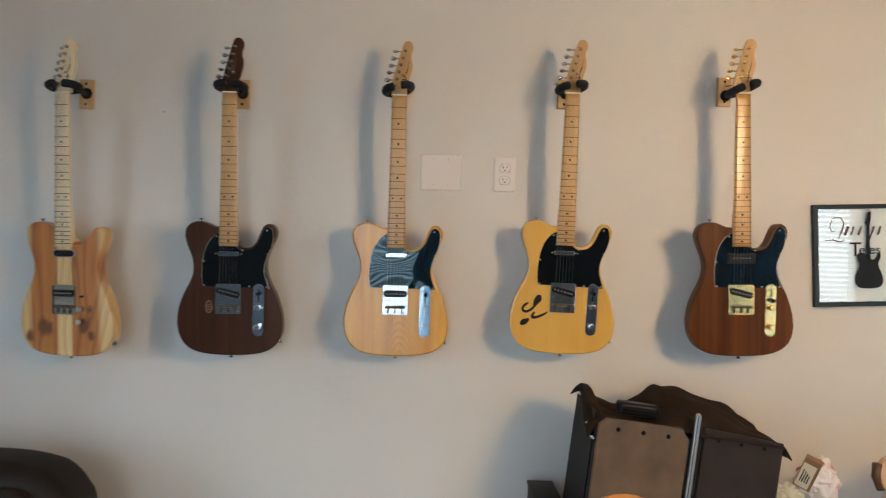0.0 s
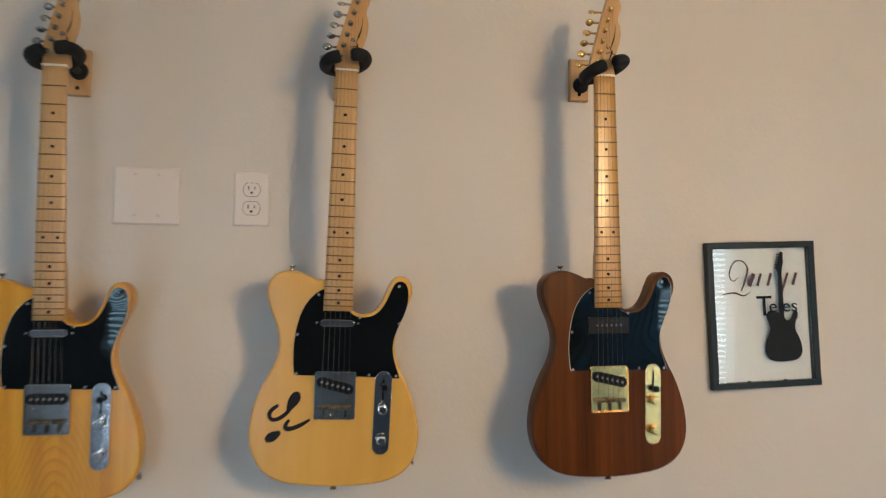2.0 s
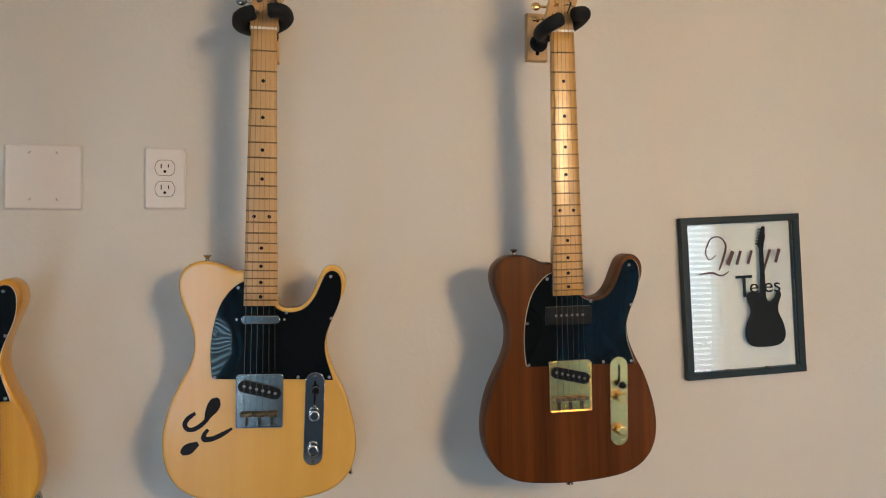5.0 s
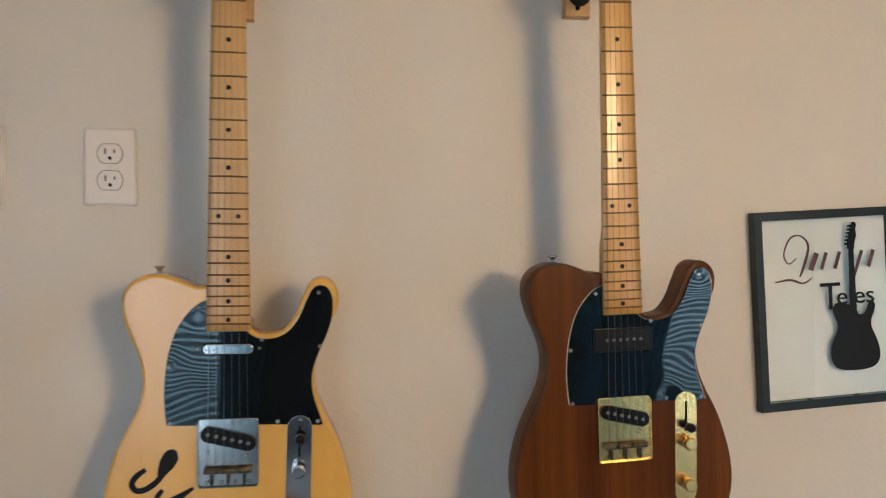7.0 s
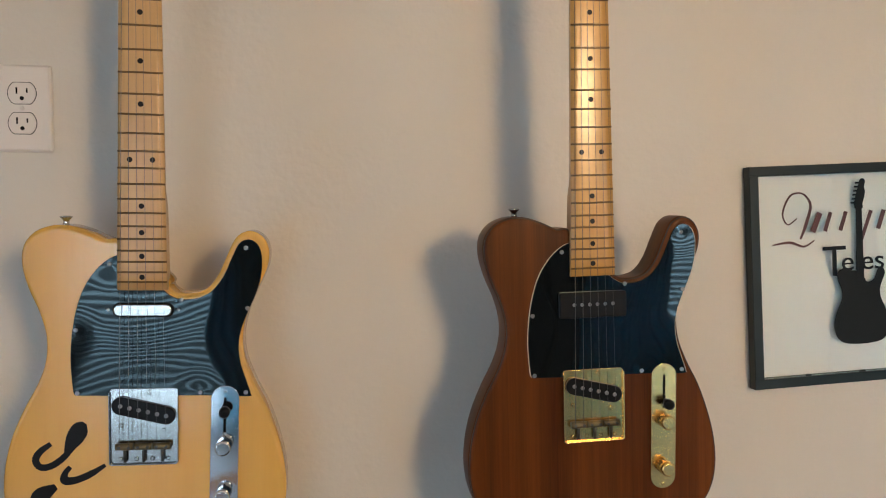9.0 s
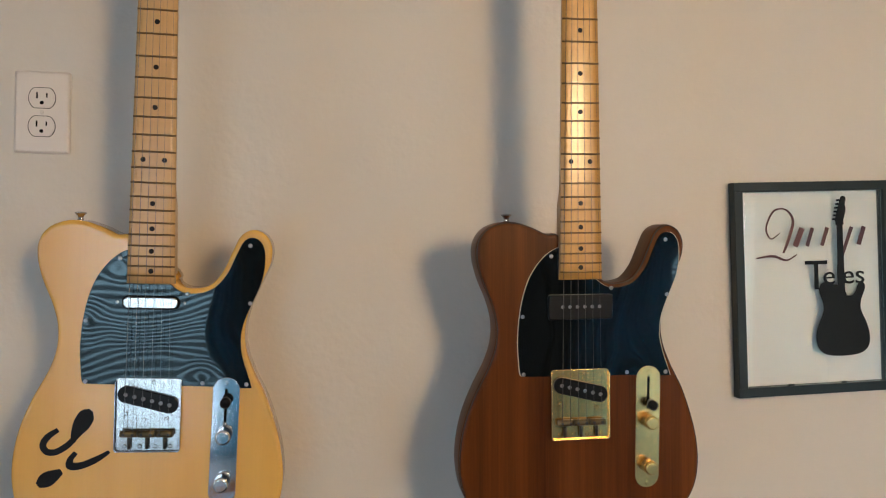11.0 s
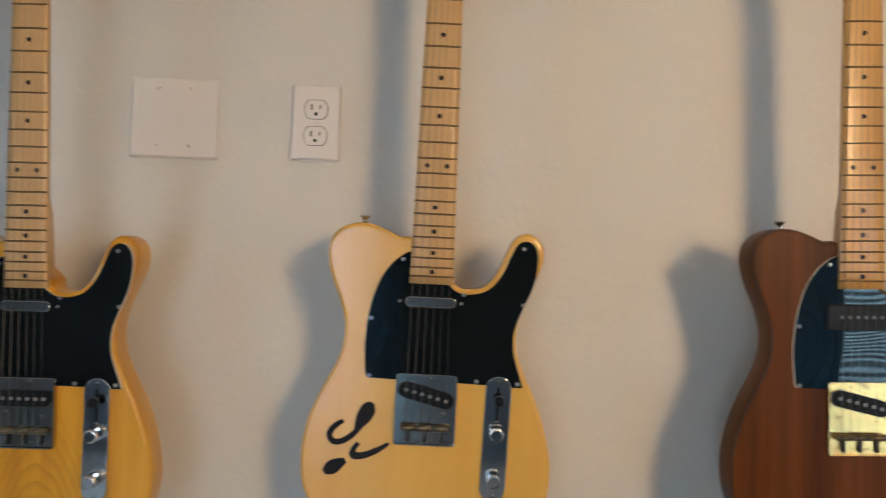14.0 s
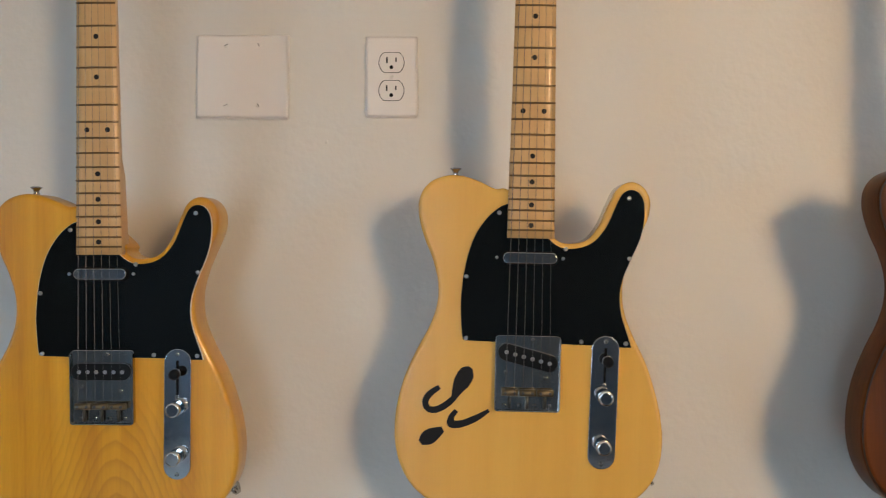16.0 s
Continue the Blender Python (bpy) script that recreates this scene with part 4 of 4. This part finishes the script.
# ---- furniture and things below the guitars ----
def leather(name, color, rough=0.5):
    m = mat(name, color, rough, 0, 0, 0.22)
    at = coords(m)
    v = node(m, "ShaderNodeTexVoronoi", Scale=320.0)
    join(m, at, v.inputs["Vector"])
    n = node(m, "ShaderNodeTexNoise", Scale=11.0, Detail=5.0)
    join(m, at, n.inputs["Vector"])
    join(m, ramp(m, n.outputs["Fac"], [(0.3, tuple(c * 0.7 for c in color)), (0.7, tuple(c * 1.25 for c in color))]), bsdf(m).inputs["Base Color"])
    bump(m, v.outputs["Distance"], 0.25, 0.001)
    return m


DARKLEATHER = leather("dark_brown_leather", (0.013, 0.008, 0.005), 0.6)
TANVINYL = leather("tan_brown_vinyl", (0.112, 0.073, 0.048), 0.55)
DARKVINYL = leather("dark_brown_vinyl", (0.019, 0.0135, 0.012), 0.55)
BLACKVINYL = leather("black_vinyl", (0.006, 0.006, 0.006), 0.6)
CLOTHBROWN = leather("brown_suede_cloth", (0.022, 0.012, 0.006), 0.9)
TABLEWOOD = wood("table_oak", (0.20, 0.11, 0.05), (0.30, 0.18, 0.09), (0.38, 0.24, 0.13))
TABLE = 0.70


def side_table():
    t = thing("side_table", pose(0.98, 2.06, 0), "brown wooden side table against the wall under the case", "table")
    part("tabletop", box(-0.84, -0.28, TABLE - 0.03, 0.62, 0.34, TABLE, 0.004), TABLEWOOD, t)
    leg = mesh_of("leg", box(-0.02, -0.02, 0, 0.02, 0.02, TABLE - 0.03), TABLEWOOD)
    for lx, ly in ((-0.78, -0.23), (0.56, -0.23), (-0.78, 0.28), (0.56, 0.28)):
        part("leg", leg, TABLEWOOD, t, m=pose(lx, ly, 0))


side_table()


def instrument_case():
    """A hinged two-part case, tilted, with a rumpled cover thrown over it."""
    c = thing("instrument_case", pose(0.380, 1.95, TABLE + 0.0565, 0, 6.5, 0), "tan and dark brown hard case under rumpled brown cover", "case")
    h, w, d = 0.392, 0.505, 0.30
    part("body", slab(rect(-0.002, 0, w - 0.004, h - 0.01, 0.012), 0.012, d, 0.006, 3), DARKVINYL, c)
    part("side_panel", box(-0.007, 0.03, 0.01, -0.0025, d - 0.01, h + 0.02), BLACKVINYL, c, "black side panel")
    tan = part("front_panel", slab([(0.0, 0), (0.243, 0), (0.243, h - 0.018), (0.222, h + 0.012), (0.020, h + 0.012), (0.0, h - 0.006)], -0.004, 0.0115, 0.003, 3), TANVINYL, c, "tan brown front panel with clipped corners")
    dark = part("front_panel", slab([(0.278, 0), (w - 0.01, 0), (w - 0.008, h + 0.008), (0.285, h + 0.020)], 0.002, 0.0115, 0.002, 2), DARKVINYL, c, "dark brown front panel")
    for k in range(3):
        screw(tan, 0.052 + 0.067 * k, -0.0045, h - 0.014, SLOT, 0.006, "rivet")
        screw(dark, 0.322 + 0.062 * k, 0.0015, h - 0.008 - 0.002 * k, SLOT, 0.005, "rivet")
    part("hinge_strip", slab([(0.252, -0.002), (0.266, -0.002), (0.266, h + 0.050), (0.263, h + 0.057), (0.255, h + 0.057), (0.252, h + 0.050)], -0.007, 0.006, 0.0015, 2), STRIPSTEEL, c, "worn steel hinge strip")
    part("strip_groove", box(0.2565, -0.0076, 0.0, 0.2585, -0.006, h + 0.051), SLOT, c)
    part("latch", tube([(-0.018, 0.06, h - 0.018), (-0.010, 0.03, h - 0.045), (-0.002, 0.015, h - 0.052)], 0.006, 8), CHROME, c, "chrome latch")
    handle = part("handle", slab(rect(0.062, h + 0.016, 0.175, h + 0.050, 0.010), 0.055, 0.105, 0.009, 4), BLACKPLASTIC, c, "black moulded carrying handle")
    part("handle_ridge", slab(rect(0.070, h + 0.028, 0.168, h + 0.034), 0.0535, 0.056), SLOT, handle)
    # rumpled cover
    bm = bmesh.new()
    nx, ny = 52, 26
    rows = []
    for j in range(ny + 1):
        row = []
        for i in range(nx + 1):
            u, v = i / nx, j / ny
            x = -0.025 + (w + 0.04) * u
            front = 0.0135 - 0.021 * min(1.0, max(0.0, (u - 0.50) / 0.04))
            y = front + (d + 0.008 - front) * v
            peak = 0.082 * math.exp(-((u - 0.02) / 0.07) ** 2 - ((v - 0.62) / 0.35) ** 2)
            ridge = 0.070 * math.exp(-((u - 0.46) / 0.10) ** 2) * (0.35 + 0.65 * v)
            back = 0.068 * max(0.0, 1 - ((u - 0.60) / 0.36) ** 2) * v ** 0.7
            dip = -0.02 * math.exp(-((u - 0.24) / 0.12) ** 2)
            fold = 0.010 * math.sin(17 * u + 6 * v + 3 * noise.noise((u * 3, v * 3, 0))) + 0.012 * noise.noise((u * 7, v * 5, 1.3))
            z = h + 0.006 + max(peak, ridge, back) + dip * (1 - v) + fold * (0.4 + 0.6 * v)
            if v < 0.08:
                z = h + 0.001 + (z - h) * v / 0.08
            if u < 0.05:
                z -= 0.05 * (1 - u / 0.05) * (1 - 0.9 * v)
            if u > 0.96:
                z -= 0.03 * (u - 0.96) / 0.04
            z = max(z, h + 0.002) if 0.03 < u < 0.97 and v > 0.07 else z
            row.append(bm.verts.new((x, y, z)))
        rows.append(row)
    for a, b in zip(rows, rows[1:]):
        for i in range(nx):
            bm.faces.new((a[i], a[i + 1], b[i + 1], b[i])).smooth = True
    cover = part("cover", bm, CLOTHBROWN, c, "rumpled dark brown suede cover")
    thick = cover.modifiers.new("thick", "SOLIDIFY")
    thick.thickness = 0.004
    return c


instrument_case()
low = thing("storage_box", pose(0.29, 2.12, TABLE), "low dark storage box on the table beside the case", "box")
part("body", box(0.0, 0.0, 0.0, 0.075, 0.22, 0.160, 0.003), BLACKVINYL, low)
part("lid", box(-0.003, -0.003, 0.161, 0.078, 0.223, 0.171, 0.003), DARKVINYL, low)


def crumpled(name, size, seed, material, x, y, z, label, category, squash=(1, 1, 1)):
    bm = bmesh.new()
    bmesh.ops.create_icosphere(bm, subdivisions=4, radius=1)
    for v in bm.verts:
        p = v.co.normalized()
        k = 1 + 0.55 * abs(noise.noise(p * 1.7 + Vector((seed, 0, 0)))) + 0.30 * abs(noise.noise(p * 4.1 + Vector((0, seed, 0)))) - 0.25
        v.co = Vector((p.x * k * size * squash[0], p.y * k * size * squash[1], p.z * k * size * squash[2]))
    low_z = min(v.co.z for v in bm.verts)
    bmesh.ops.translate(bm, verts=bm.verts, vec=(0, 0, -low_z))
    ob = new(name, mesh_of(name, bm, material))
    ob.matrix_basis = pose(x, y, z)
    return tagged(ob, label, category)


TISSUE = mat("white_tissue_pink_print", (0.75, 0.7, 0.68), 0.6)
tn = node(TISSUE, "ShaderNodeTexVoronoi", Scale=26.0)
join(TISSUE, coords(TISSUE), tn.inputs["Vector"])
join(TISSUE, ramp(TISSUE, tn.outputs["Distance"], [(0.20, (0.52, 0.10, 0.16)), (0.34, (0.66, 0.36, 0.40)), (0.42, (0.74, 0.68, 0.66))]), bsdf(TISSUE).inputs["Base Color"])
CARDBOARD = mat("brown_cardboard", (0.22, 0.12, 0.06), 0.8)
PAPERWHITE = mat("cream_paper", (0.62, 0.58, 0.46), 0.6)
basket = thing("gift_basket", pose(1.08, 2.19, TABLE), "shallow brown woven basket on the table", "basket")
part("bowl", lathe([(0.060, 0.0), (0.085, -0.09), (0.095, -0.16), (0.089, -0.16), (0.055, -0.01)], 24), CARDBOARD, basket, m=pose(0, 0, 0, -90))
crumpled("gift_wrap", 0.060, 3.1, TISSUE, 1.125, 2.17, TABLE + 0.165, "crumpled white gift wrap with pink print", "gift wrap", (1.0, 0.8, 1.15))
crumpled("tissue_paper", 0.042, 8.4, PAPERWHITE, 1.035, 2.17, TABLE + 0.15, "crumpled cream tissue paper", "tissue paper", (1, 0.8, 0.9))
carton = thing("small_carton", pose(1.068, 2.125, TABLE + 0.268, 8, 22, -32) @ Matrix.Scale(0.8, 4), "small brown carton with cream printed label", "carton")
part("body", box(-0.030, 0.0, -0.055, 0.030, 0.04, 0.062, 0.001), CARDBOARD, carton)
panel = part("label_panel", box(-0.026, -0.0012, -0.050, 0.020, -0.0002, 0.044), PAPERWHITE, carton)
for k in range(4):
    part("print_bar", box(-0.017 + 0.008 * k, -0.002, -0.030, -0.013 + 0.008 * k, -0.0012, 0.020 - 0.006 * k), INK, panel)


def dining_chair(x, y, turn, wood_mat, edge_mat, top, half, label, arched):
    c = thing("dining_chair", pose(x, y, 0, 0, 0, turn), label, "chair")
    if arched:
        line = [(half * math.cos(a), top - 0.16 + 0.16 * math.sin(a)) for a in [math.pi * k / 20 for k in range(21)]]
        part("crest_rail", tube([(px, 0, pz) for px, pz in line] , 0.013, 10), wood_mat, c)
        base = top - 0.16
    else:
        line = spline([(-half, top - 0.065), (-half + 0.008, top - 0.025), (-half + 0.045, top - 0.004), (-half + 0.11, top), (0, top + 0.006), (half - 0.11, top), (half - 0.045, top - 0.004), (half - 0.008, top - 0.025), (half, top - 0.065), (half - 0.02, top - 0.105), (half - 0.1, top - 0.125), (0, top - 0.10), (-half + 0.1, top - 0.125), (-half + 0.02, top - 0.105)], 5)
        part("crest_rail", slab(line, -0.014, 0.014, 0.006, 3), wood_mat, c)
        part("rail_end", tube([(-half - 0.001, 0, top - 0.03), (-half - 0.003, 0, top - 0.065), (-half + 0.012, 0, top - 0.10)], 0.0135, 8), edge_mat, c, "dark worn end of the rail")
        base = top - 0.11
    for s in (-1, 1):
        part("post", tube([(s * (half - 0.03 if not arched else half), 0, base), (s * (half - 0.03), 0.0, 0.46)], 0.013, 10), wood_mat, c)
    for k in range(4):
        part("spindle", tube([((k - 1.5) * 0.07, 0, base + (0.13 if arched else 0)), ((k - 1.5) * 0.06, 0.0, 0.46)], 0.007, 8), wood_mat, c)
    part("seat", slab(rect(-half, -0.40, half, 0.02, 0.05), -0.46, -0.425, 0.008, 3), wood_mat, c, m=pose(0, 0, 0, -90))
    for sx in (-half + 0.04, half - 0.04):
        for sy in (0.0, -0.34):
            part("leg", tube([(sx, sy, 0.43), (sx * 1.06, sy, 0.0)], 0.016, 10, taper=[1, 0.75]), wood_mat, c)
    return c


dining_chair(1.457, 2.02, 0, CHAIRWOOD, mat("dark_worn_wood", (0.10, 0.045, 0.02), 0.5), 1.066, 0.245, "pale maple dining chair with rounded crest rail", False)
dining_chair(0.386, 1.52, 180, ORANGEWOOD, ORANGEWOOD, 1.076, 0.13, "orange varnished wooden chair with arched back", True)


def armchair():
    c = thing("recliner_armchair", pose(-1.32, 1.98, 0), "dark brown leather recliner armchair near the wall", "armchair")
    back = spline([(-0.34, 0.30), (-0.35, 0.80), (-0.30, 0.955), (-0.12, 0.985), (0.12, 0.985), (0.235, 0.968), (0.285, 0.945), (0.325, 0.90), (0.352, 0.83), (0.36, 0.55), (0.35, 0.30)], 5)
    part("backrest", slab(back, -0.02, 0.20, 0.06, 5), DARKLEATHER, c)
    part("headrest", slab(rect(-0.27, 0.66, 0.27, 0.93, 0.07), -0.07, -0.01, 0.03, 4), DARKLEATHER, c)
    part("seat", slab(rect(-0.33, 0.18, 0.33, 0.48, 0.05), -0.62, -0.03, 0.05, 4), DARKLEATHER, c)
    part("base", box(-0.32, -0.58, 0.0, 0.32, 0.16, 0.18), DARKLEATHER, c)
    for s in (-1, 1):
        part("armrest", slab(rect(s * 0.42 - 0.085, 0.0, s * 0.42 + 0.085, 0.62, 0.07), -0.60, 0.10, 0.04, 4), DARKLEATHER, c)
    return c


armchair()
